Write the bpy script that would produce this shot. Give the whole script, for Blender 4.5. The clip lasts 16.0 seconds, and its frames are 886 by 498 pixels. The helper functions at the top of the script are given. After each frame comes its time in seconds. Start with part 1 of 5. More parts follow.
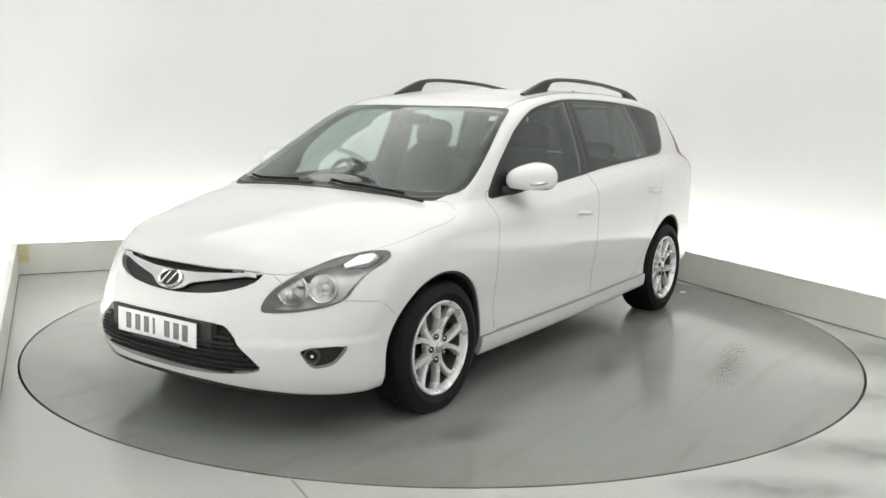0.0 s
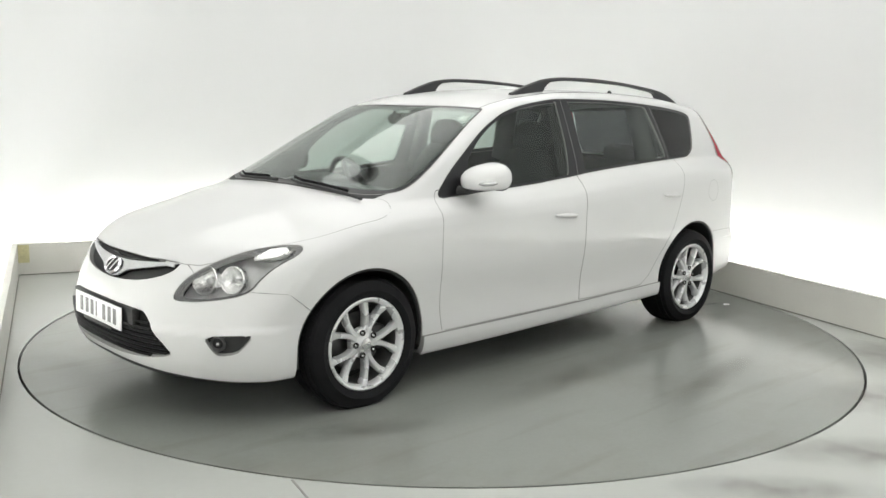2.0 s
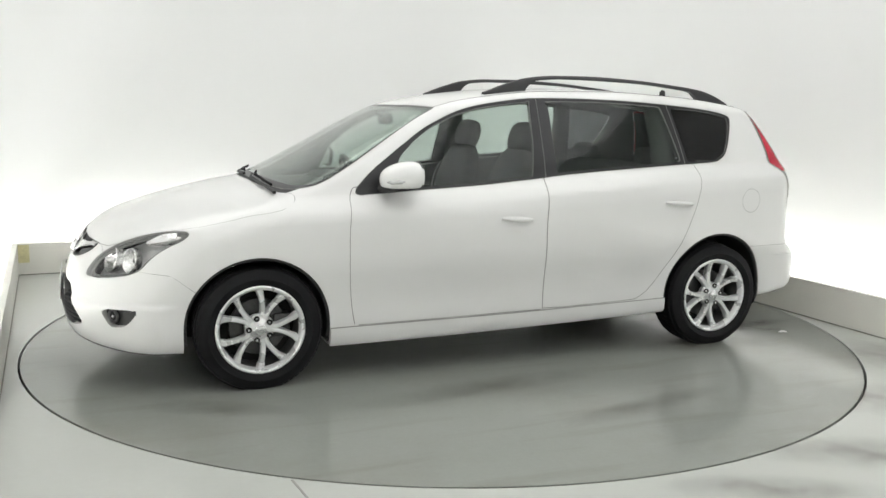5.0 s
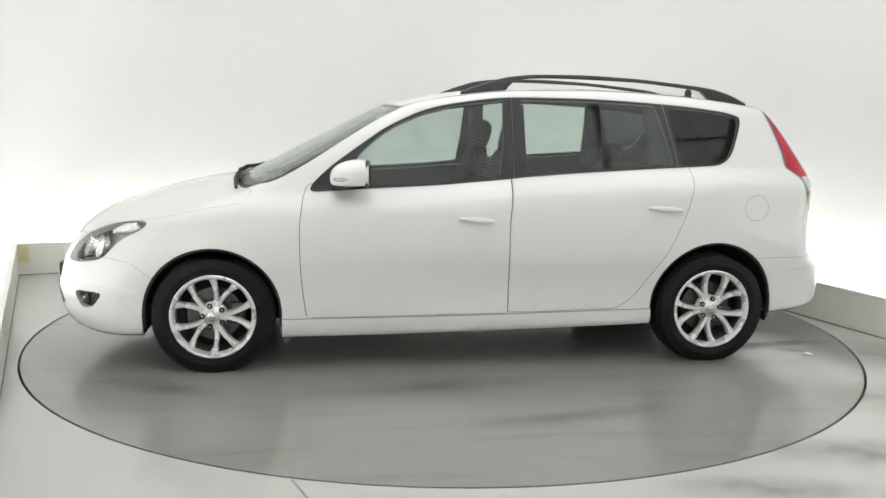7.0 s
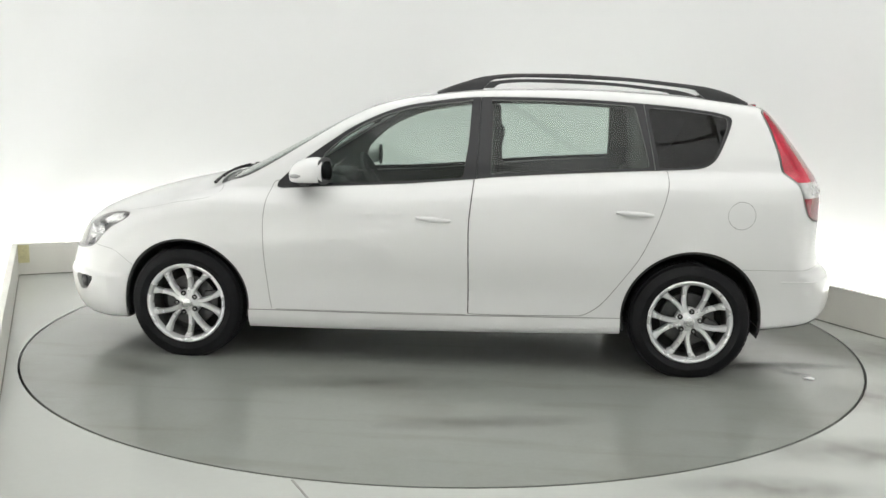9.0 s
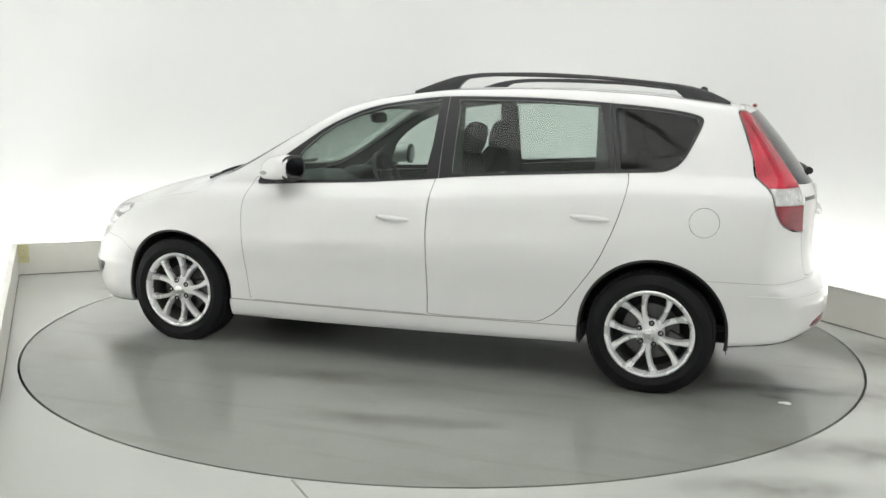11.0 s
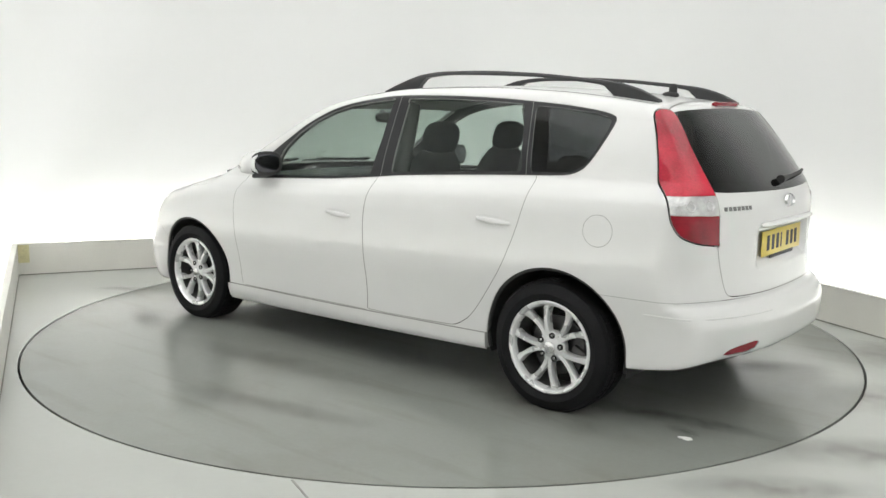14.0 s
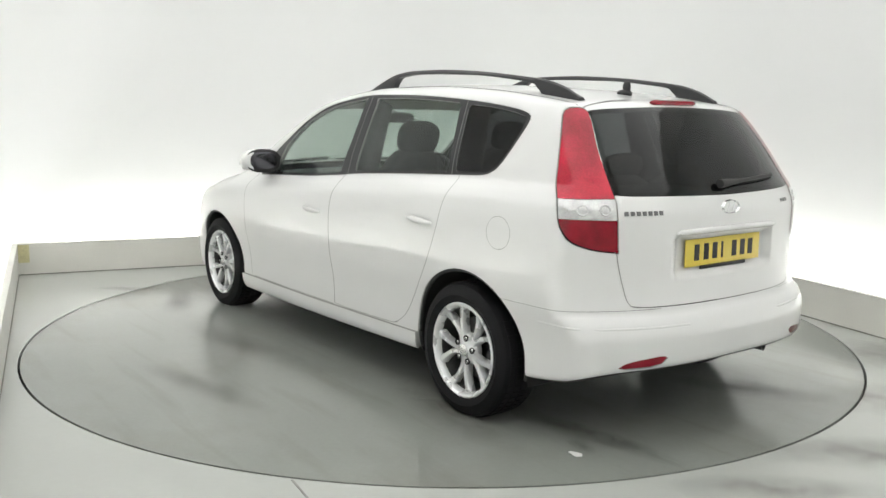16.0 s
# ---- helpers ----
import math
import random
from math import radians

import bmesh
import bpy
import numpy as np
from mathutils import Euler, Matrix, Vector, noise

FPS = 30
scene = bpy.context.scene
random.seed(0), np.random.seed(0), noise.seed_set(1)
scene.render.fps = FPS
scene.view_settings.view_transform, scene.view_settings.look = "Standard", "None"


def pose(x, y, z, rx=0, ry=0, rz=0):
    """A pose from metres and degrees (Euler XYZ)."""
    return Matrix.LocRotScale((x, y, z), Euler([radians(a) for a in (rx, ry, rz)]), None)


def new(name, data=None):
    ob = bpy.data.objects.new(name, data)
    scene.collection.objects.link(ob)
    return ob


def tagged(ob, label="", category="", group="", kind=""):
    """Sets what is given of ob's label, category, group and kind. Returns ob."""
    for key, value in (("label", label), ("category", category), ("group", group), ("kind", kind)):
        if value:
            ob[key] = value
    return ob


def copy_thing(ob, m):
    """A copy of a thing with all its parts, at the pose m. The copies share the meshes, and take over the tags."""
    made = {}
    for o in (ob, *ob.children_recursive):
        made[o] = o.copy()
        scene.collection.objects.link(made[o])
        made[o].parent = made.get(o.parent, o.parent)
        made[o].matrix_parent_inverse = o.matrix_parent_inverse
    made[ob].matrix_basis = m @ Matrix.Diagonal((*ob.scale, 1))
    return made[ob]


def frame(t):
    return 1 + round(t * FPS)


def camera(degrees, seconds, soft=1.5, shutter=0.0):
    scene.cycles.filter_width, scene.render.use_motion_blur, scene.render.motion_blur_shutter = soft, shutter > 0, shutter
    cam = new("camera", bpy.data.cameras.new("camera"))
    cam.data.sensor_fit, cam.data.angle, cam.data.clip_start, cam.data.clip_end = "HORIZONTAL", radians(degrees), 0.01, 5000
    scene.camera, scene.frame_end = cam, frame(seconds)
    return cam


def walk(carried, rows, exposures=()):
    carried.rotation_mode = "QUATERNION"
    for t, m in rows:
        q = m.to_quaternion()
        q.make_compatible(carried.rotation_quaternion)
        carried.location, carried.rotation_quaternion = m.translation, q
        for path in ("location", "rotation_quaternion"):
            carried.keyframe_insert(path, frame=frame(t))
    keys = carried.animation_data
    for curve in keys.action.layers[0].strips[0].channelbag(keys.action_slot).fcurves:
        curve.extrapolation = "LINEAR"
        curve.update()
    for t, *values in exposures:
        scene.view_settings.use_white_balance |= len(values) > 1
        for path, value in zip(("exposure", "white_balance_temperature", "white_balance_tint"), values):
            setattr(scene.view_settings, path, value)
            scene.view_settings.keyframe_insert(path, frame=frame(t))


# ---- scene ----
# ---- camera ----
cam = camera(53.03, 16.0, soft=1.5)
EYE = (0.0, -5.568, 1.391)
PITCH, ROLL, YAW = -9.121, 1.009, -0.069
CAM_POSE = pose(*EYE, 90 + PITCH, 0, -YAW) @ pose(0, 0, 0, 0, 0, ROLL)
walk(cam, [(0.0, CAM_POSE), (16.0, CAM_POSE)], exposures=[(0.0, 0.0), (16.0, 0.0)])

# ---- turntable: seconds and heading in degrees ----
TURN = [(0.0, 234.94), (0.5, 232.95), (1.0, 229.86), (1.5, 226.44), (2.0, 222.85), (2.5, 219.42), (3.0, 215.92),
        (3.5, 212.44), (4.0, 208.99), (6.5, 191.89), (7.0, 188.42), (7.5, 185.02), (8.0, 181.63), (8.5, 178.25),
        (9.0, 174.80), (11.5, 158.25), (12.0, 154.78), (12.5, 151.40), (13.0, 147.97), (13.5, 144.55), (14.0, 141.10),
        (14.5, 137.68), (15.0, 134.17), (15.5, 130.67), (16.0, 127.08)]
CAR_OFFSET = (-0.018, 0.072)


# ---- light ----
world = bpy.data.worlds.new("studio")
scene.world = world
world.use_nodes = True
world.node_tree.nodes["Background"].inputs[0].default_value = (0.9, 0.95, 1.0, 1)
world.node_tree.nodes["Background"].inputs[1].default_value = 0.05
PANEL_GLOW = 1.01     # luminous ceiling
STRIP_GLOW = 18.5     # light strips in the trough behind the kick wall
WEST_GLOW = 30.0      # the stronger strip in the trough of the west side


# ---- materials ----
def material(name, colour, rough=0.5, metal=0.0, coat=0.0, vary=0.06, scale=6.0, fine=90.0, bump=0.0, emit=0.0,
             alpha=1.0, trans=0.0, ior=1.45, rough_vary=0.08, spec=0.5):
    """A surface with soft patches at one scale, grain at another, and fine relief."""
    m = bpy.data.materials.new(name)
    m.use_nodes = True
    n, l = m.node_tree.nodes, m.node_tree.links
    b = n["Principled BSDF"]
    b.inputs["Metallic"].default_value = metal
    b.inputs["IOR"].default_value = ior
    b.inputs["Coat Weight"].default_value = coat
    b.inputs["Coat Roughness"].default_value = 0.04
    b.inputs["Transmission Weight"].default_value = trans
    b.inputs["Specular IOR Level"].default_value = spec
    co = n.new("ShaderNodeTexCoord")
    big, small = n.new("ShaderNodeTexNoise"), n.new("ShaderNodeTexNoise")
    for tex, s in ((big, scale), (small, fine)):
        tex.inputs["Scale"].default_value = s
        tex.inputs["Detail"].default_value = 5
        l.new(co.outputs["Object"], tex.inputs["Vector"])
    mixed = n.new("ShaderNodeMath")
    mixed.operation = "MULTIPLY_ADD"
    l.new(small.outputs["Fac"], mixed.inputs[0])
    mixed.inputs[1].default_value = 0.4
    l.new(big.outputs["Fac"], mixed.inputs[2])
    ramp = n.new("ShaderNodeValToRGB")
    ramp.color_ramp.elements[0].position, ramp.color_ramp.elements[1].position = 0.45, 0.95
    ramp.color_ramp.elements[0].color = (*[c * (1 - vary) for c in colour], 1)
    ramp.color_ramp.elements[1].color = (*[min(1, c * (1 + vary)) for c in colour], 1)
    l.new(mixed.outputs[0], ramp.inputs[0])
    l.new(ramp.outputs[0], b.inputs["Base Color"])
    mr = n.new("ShaderNodeMapRange")
    mr.inputs["To Min"].default_value, mr.inputs["To Max"].default_value = max(0.0, rough - rough_vary * rough), min(1.0, rough + rough_vary * rough)
    l.new(big.outputs["Fac"], mr.inputs["Value"])
    l.new(mr.outputs[0], b.inputs["Roughness"])
    if bump:
        bn = n.new("ShaderNodeBump")
        bn.inputs["Strength"].default_value = 0.5
        bn.inputs["Distance"].default_value = bump
        l.new(small.outputs["Fac"], bn.inputs["Height"])
        l.new(bn.outputs[0], b.inputs["Normal"])
    if emit:
        b.inputs["Emission Color"].default_value = (*colour, 1)
        b.inputs["Emission Strength"].default_value = emit
    return m


# ---- mesh helpers ----
def finish(name, bm, mat, parent=None, label="", smooth=True, angle=35):
    me = bpy.data.meshes.new(name)
    bmesh.ops.recalc_face_normals(bm, faces=bm.faces[:]) if len(bm.faces) < 20000 else None
    bm.to_mesh(me)
    bm.free()
    if mat:
        me.materials.append(mat)
    ob = new(name, me)
    if smooth:
        me.shade_smooth()
        me.set_sharp_from_angle(angle=radians(angle))
    ob.parent = parent
    if label:
        ob["label"] = label
    return ob


def part(name, bm, mat, parent, label="", smooth=True, angle=35):
    """Links a bmesh as one mesh object under a thing or a part."""
    return finish(name, bm, mat, parent, label, smooth, angle)


def box(bm, lo, hi, bevel=0.0, seg=2, m=None):
    r = bmesh.ops.create_cube(bm, size=1.0)
    vs = r["verts"]
    for v in vs:
        v.co = Vector([lo[i] + (v.co[i] + 0.5) * (hi[i] - lo[i]) for i in range(3)])
    if bevel:
        es = list({e for v in vs for e in v.link_edges})
        g = bmesh.ops.bevel(bm, geom=es, offset=bevel, segments=seg, profile=0.5, affect="EDGES")
        vs = list({v for f in g["faces"] for v in f.verts} | {v for v in vs if v.is_valid})
    if m:
        bmesh.ops.transform(bm, matrix=m, verts=vs)
    return vs


def sweep(bm, section, path, closed=True, cap=True):
    """Sweeps rings of points: path is a list of matrices, section a list of (a, b) offsets in their x and y."""
    rings = [[bm.verts.new(m @ Vector((a, b, 0))) for a, b in section] for m in path]
    k = len(section)
    for r0, r1 in zip(rings, rings[1:]):
        for i in range(k if closed else k - 1):
            bm.faces.new((r0[i], r0[(i + 1) % k], r1[(i + 1) % k], r1[i]))
    if cap:
        bm.faces.new(rings[0][::-1])
        bm.faces.new(rings[-1])
    return rings


def spin_profile(bm, prof, n=64, axis="y", closed=False, m=None):
    """Turns a list of (radius, height) about an axis."""
    rings = []
    for i in range(n):
        a = 2 * math.pi * i / n
        ring = []
        for r, h in prof:
            p = Vector((r * math.cos(a), h, r * math.sin(a))) if axis == "y" else Vector((r * math.cos(a), r * math.sin(a), h))
            ring.append(bm.verts.new(m @ p if m else p))
        rings.append(ring)
    k = len(prof)
    for i in range(n):
        a, b = rings[i], rings[(i + 1) % n]
        for j in range(k if closed else k - 1):
            bm.faces.new((a[j], a[(j + 1) % k], b[(j + 1) % k], b[j]))


# ---- room ----
ROOM = radians(24.0)
E1, E2 = Vector((math.cos(ROOM), math.sin(ROOM), 0)), Vector((-math.sin(ROOM), math.cos(ROOM), 0))
LEFT, RIGHT, BACK, FRONT, HIGH = -2.535, 2.47, 2.65, -6.6, 3.3
DISC = 2.462


def room_xy(a, b, z=0.0):
    return E1 * a + E2 * b + Vector((0, 0, z))


def rounded_run(inset, radius, n=10):
    """A line from the front along the left side, the back and the right side, with rounded corners (room coordinates)."""
    l, r, b = LEFT - inset, RIGHT + inset, BACK + inset
    pts = [(l, FRONT)]
    for cx, cy, a0 in ((l + radius, b - radius, 180), (r - radius, b - radius, 90)):
        for i in range(n + 1):
            a = radians(a0 - 90 * i / n)
            pts.append((cx + radius * math.cos(a), cy + radius * math.sin(a)))
    return pts + [(r, FRONT)]


def run_solid(name, outline_in, outline_out, z0, z1, mat, parent=None):
    bm = bmesh.new()
    rows = []
    for (a, b), (c, d) in zip(outline_in, outline_out):
        rows.append([bm.verts.new(room_xy(a, b, z0)), bm.verts.new(room_xy(a, b, z1)),
                     bm.verts.new(room_xy(c, d, z1)), bm.verts.new(room_xy(c, d, z0))])
    for r0, r1 in zip(rows, rows[1:]):
        for i in range(4):
            bm.faces.new((r0[i], r0[(i + 1) % 4], r1[(i + 1) % 4], r1[i]))
    bm.faces.new(rows[0])
    bm.faces.new(rows[-1][::-1])
    return finish(name, bm, mat, parent)


def build_room():
    # floor with a round hole for the turntable
    bm = bmesh.new()
    n = 128
    far = 9.0
    inner, outer, low = [], [], []
    for i in range(n):
        a = 2 * math.pi * i / n
        c, s = math.cos(a), math.sin(a)
        k = far / max(abs(c), abs(s))
        inner.append(bm.verts.new(((DISC + 0.013) * c, (DISC + 0.013) * s, 0)))
        low.append(bm.verts.new(((DISC + 0.013) * c, (DISC + 0.013) * s, -0.05)))
        outer.append(bm.verts.new((k * c, k * s, 0)))
    for i in range(n):
        j = (i + 1) % n
        bm.faces.new((inner[i], outer[i], outer[j], inner[j]))
        bm.faces.new((low[i], inner[i], inner[j], low[j]))
    tagged(finish("floor", bm, M["floor"], smooth=False), "grey-green painted studio floor round a turntable", "floor", kind="structure")
    bm = bmesh.new()
    spin_profile(bm, [(0.001, -0.05), (DISC + 0.05, -0.05)], 64, "z")
    tagged(finish("turntable_pit", bm, M["dark"], smooth=False), "dark pit floor below the turntable plate", "floor", kind="structure")
    # kick wall in front of the light trough
    sharp = lambda d: [(LEFT - d, FRONT), (LEFT - d, BACK + d), (RIGHT + d, BACK + d), (RIGHT + d, FRONT)]
    kick = run_solid("kick_wall", sharp(0), sharp(0.035), 0.0, 0.246, M["kick"])
    tagged(kick, "low off-white kick wall in front of a light trough", "wall", kind="structure")
    wall = run_solid("wall_north", rounded_run(0.38, 1.15, 20), rounded_run(0.48, 1.25, 20), 0.0, HIGH, M["wall"])
    tagged(wall, "matt white studio wall with rounded corners", "wall", kind="structure")
    # thin grey line where the kick wall meets the floor
    foot_run = run_solid("foot_line", sharp(-0.006), sharp(-0.0005), 0.0, 0.006, M["joint_grey"])
    tagged(foot_run, "thin grey line along the foot of the kick wall", "joint", kind="structure")
    cap = run_solid("trim", sharp(-0.004), sharp(0.038), 0.247, 0.251, M["kick_edge"])
    tagged(cap, "pale worn edging along the top of the kick wall", "trim", kind="structure")
    # strips of light lying in the trough
    for kind, a0, b0, a1, b1 in (("strip", LEFT - 0.1, BACK + 0.13, RIGHT + 0.1, BACK + 0.17),
                                 ("strip_west", LEFT - 0.17, FRONT, LEFT - 0.13, BACK), ("strip", RIGHT + 0.13, FRONT, RIGHT + 0.17, BACK)):
        bm = bmesh.new()
        vs = box(bm, (a0, b0, 0.03), (a1, b1, 0.07))
        bmesh.ops.transform(bm, matrix=Matrix.Rotation(ROOM, 4, "Z"), verts=vs)
        tagged(finish("light_strip", bm, M[kind], smooth=False), "white glowing light strip behind the kick wall", "lamp", "trough lights")
    # rest of the studio, behind the camera
    bm = bmesh.new()
    box(bm, (LEFT - 0.65, FRONT - 0.1, 0), (RIGHT + 0.65, FRONT, HIGH), m=Matrix.Rotation(ROOM, 4, "Z"))
    tagged(finish("wall_south", bm, M["back_wall"], smooth=False), "plain grey wall closing the studio", "wall", kind="structure")
    bm = bmesh.new()
    box(bm, (LEFT - 0.65, FRONT - 0.1, HIGH), (RIGHT + 0.65, BACK + 0.65, HIGH + 0.1), m=Matrix.Rotation(ROOM, 4, "Z"))
    tagged(finish("ceiling", bm, M["ceiling"], smooth=False), "white studio ceiling", "ceiling", kind="structure")
    for a0, b0, a1, b1 in LAMPS:
        lamp = new("ceiling_light", None)
        lamp.matrix_world = Matrix.Rotation(ROOM, 4, "Z") @ Matrix.Translation(((a0 + a1) / 2, (b0 + b1) / 2, HIGH))
        tagged(lamp, "large flat luminous ceiling panel in a white frame", "lamp", "ceiling lights")
        w, d = (a1 - a0) / 2, (b1 - b0) / 2
        bm = bmesh.new()
        box(bm, (-w + 0.03, -d + 0.03, -0.045), (w - 0.03, d - 0.03, -0.03))
        part("diffuser", bm, M["panel"], lamp, smooth=False)
        bm = bmesh.new()
        for lo, hi in (((-w, -d), (w, -d + 0.03)), ((-w, d - 0.03), (w, d)), ((-w, -d + 0.03), (-w + 0.03, d - 0.03)), ((w - 0.03, -d + 0.03), (w, d - 0.03))):
            box(bm, (*lo, -0.06), (*hi, 0.0))
        part("frame", bm, M["ceiling"], lamp, smooth=False)


LAMPS = [(a, b, a + 1.6, b + 2.96) for a in (-2.45, -0.83, 0.79) for b in (-6.4, -3.42, -0.44)]


def build_turntable():
    table = new("turntable", None)
    tagged(table, "grey-green painted round turntable plate with dark stains", "turntable")
    bm = bmesh.new()
    n = 160
    top = [bm.verts.new((DISC * math.cos(2 * math.pi * i / n), DISC * math.sin(2 * math.pi * i / n), 0.0)) for i in range(n)]
    low = [bm.verts.new((v.co.x, v.co.y, -0.046)) for v in top]
    bm.faces.new(top)
    for i in range(n):
        bm.faces.new((low[i], low[(i + 1) % n], top[(i + 1) % n], top[i]))
    part("plate", bm, M["plate"], table, smooth=False)
    for x, y, a, b, turn, mat in ((-2.02, 0.60, 0.36, 0.075, 4, "scuff"), (-1.98, 0.76, 0.10, 0.05, -20, "scuff"), (-1.72, 0.66, 0.42, 0.10, 6, "smear"), (-1.35, 0.95, 0.55, 0.16, -8, "smear"),
                                  (0.25, 1.25, 0.75, 0.14, 6, "smear"), (1.55, 1.15, 0.40, 0.12, -25, "smear"), (-0.35, 1.75, 0.6, 0.10, 12, "smear"),
                                  (-1.9, -0.5, 0.4, 0.15, 30, "smear")):
        bm = bmesh.new()
        ring = [bm.verts.new((x + a * math.cos(t) * math.cos(radians(turn)) - b * math.sin(t) * math.sin(radians(turn)),
                              y + a * math.cos(t) * math.sin(radians(turn)) + b * math.sin(t) * math.cos(radians(turn)), 0.0012)) for t in np.linspace(0, 2 * math.pi, 33)[:-1]]
        mid = bm.verts.new((x, y, 0.0012))
        uv = bm.loops.layers.uv.new("uv")
        for i in range(32):
            f = bm.faces.new((ring[i], ring[(i + 1) % 32], mid))
            for loop in f.loops:
                loop[uv].uv = (0, 1) if loop.vert is mid else (0, 0)
        part("scuff_mark" if mat == "scuff" else "dirt_smear", bm, M[mat], table, smooth=False)
    return table


def glass_material(name, tint, gloss=1.0, rough=0.0):
    """A tinted pane: light passes straight through, and its face mirrors by Fresnel."""
    m = bpy.data.materials.new(name)
    m.use_nodes = True
    n, l = m.node_tree.nodes, m.node_tree.links
    n.remove(n["Principled BSDF"])
    clear, gl, mix = n.new("ShaderNodeBsdfTransparent"), n.new("ShaderNodeBsdfGlossy"), n.new("ShaderNodeMixShader")
    facing, power, level = n.new("ShaderNodeLayerWeight"), n.new("ShaderNodeMath"), n.new("ShaderNodeMath")
    clear.inputs[0].default_value = (*tint, 1)
    gl.inputs["Roughness"].default_value = rough
    gl.inputs[0].default_value = (gloss, gloss, gloss, 1)
    facing.inputs[0].default_value = 0.5
    power.operation, level.operation = "POWER", "MULTIPLY_ADD"
    power.inputs[1].default_value = 4.4
    level.inputs[1].default_value, level.inputs[2].default_value = 0.8, 0.024
    l.new(facing.outputs["Facing"], power.inputs[0])
    l.new(power.outputs[0], level.inputs[0])
    l.new(level.outputs[0], mix.inputs[0])
    l.new(clear.outputs[0], mix.inputs[1])
    l.new(gl.outputs[0], mix.inputs[2])
    l.new(mix.outputs[0], n["Material Output"].inputs[0])
    return m


def floor_material(name, colour, rough, stain, object_space=True):
    """Worn painted floor: cloudy colour, scuffs, brown-grey stains, fine dust and soft gloss."""
    m = material(name, colour, rough, vary=0.05, scale=0.9, fine=45, rough_vary=0.10)
    n, l = m.node_tree.nodes, m.node_tree.links
    b = n["Principled BSDF"]
    base = b.inputs["Base Color"].links[0].from_socket
    co = n.new("ShaderNodeTexCoord")
    spots = n.new("ShaderNodeTexNoise")
    spots.inputs["Scale"].default_value, spots.inputs["Detail"].default_value, spots.inputs["Roughness"].default_value = 1.1, 7, 0.62
    streak = n.new("ShaderNodeTexNoise")
    mp = n.new("ShaderNodeMapping")
    mp.inputs["Scale"].default_value = (0.6, 5.0, 1.0)
    mp.inputs["Rotation"].default_value = (0, 0, 0.4)
    streak.inputs["Scale"].default_value, streak.inputs["Detail"].default_value = 1.6, 6
    l.new(co.outputs["Object"], spots.inputs["Vector"])
    l.new(co.outputs["Object"], mp.inputs["Vector"])
    l.new(mp.outputs[0], streak.inputs["Vector"])
    last = base
    for tex, lo, hi, col, amount in ((spots, 0.48, 0.80, stain, 0.48), (streak, 0.56, 0.76, (0.16, 0.148, 0.12), 0.26)):
        r = n.new("ShaderNodeValToRGB")
        r.color_ramp.elements[0].position, r.color_ramp.elements[1].position = lo, hi
        r.color_ramp.elements[0].color, r.color_ramp.elements[1].color = (0, 0, 0, 1), (amount, amount, amount, 1)
        l.new(tex.outputs["Fac"], r.inputs[0])
        mix = n.new("ShaderNodeMix")
        mix.data_type = "RGBA"
        l.new(r.outputs[0], mix.inputs["Factor"])
        l.new(last, mix.inputs["A"])
        mix.inputs["B"].default_value = (*col, 1)
        last = mix.outputs["Result"]
    l.new(last, b.inputs["Base Color"])
    return m


def dirt_material(name, colour, strength):
    """A film of dirt: cloudy and streaky, thinning out towards its rim."""
    m = material(name, colour, 0.5, vary=0.15, scale=6)
    n, l = m.node_tree.nodes, m.node_tree.links
    uv, sep, tex, co = n.new("ShaderNodeUVMap"), n.new("ShaderNodeSeparateXYZ"), n.new("ShaderNodeTexNoise"), n.new("ShaderNodeTexCoord")
    tex.inputs["Scale"].default_value, tex.inputs["Detail"].default_value, tex.inputs["Roughness"].default_value = 7.0, 8, 0.65
    r, mul, soft = n.new("ShaderNodeValToRGB"), n.new("ShaderNodeMath"), n.new("ShaderNodeMath")
    r.color_ramp.elements[0].position, r.color_ramp.elements[1].position = 0.30, 0.75
    soft.operation = mul.operation = "MULTIPLY"
    l.new(uv.outputs[0], sep.inputs[0])
    l.new(co.outputs["Object"], tex.inputs["Vector"])
    l.new(tex.outputs["Fac"], r.inputs[0])
    l.new(r.outputs[0], mul.inputs[0])
    l.new(sep.outputs["Y"], mul.inputs[1])
    l.new(mul.outputs[0], soft.inputs[0])
    soft.inputs[1].default_value = strength
    l.new(soft.outputs[0], n["Principled BSDF"].inputs["Alpha"])
    return m


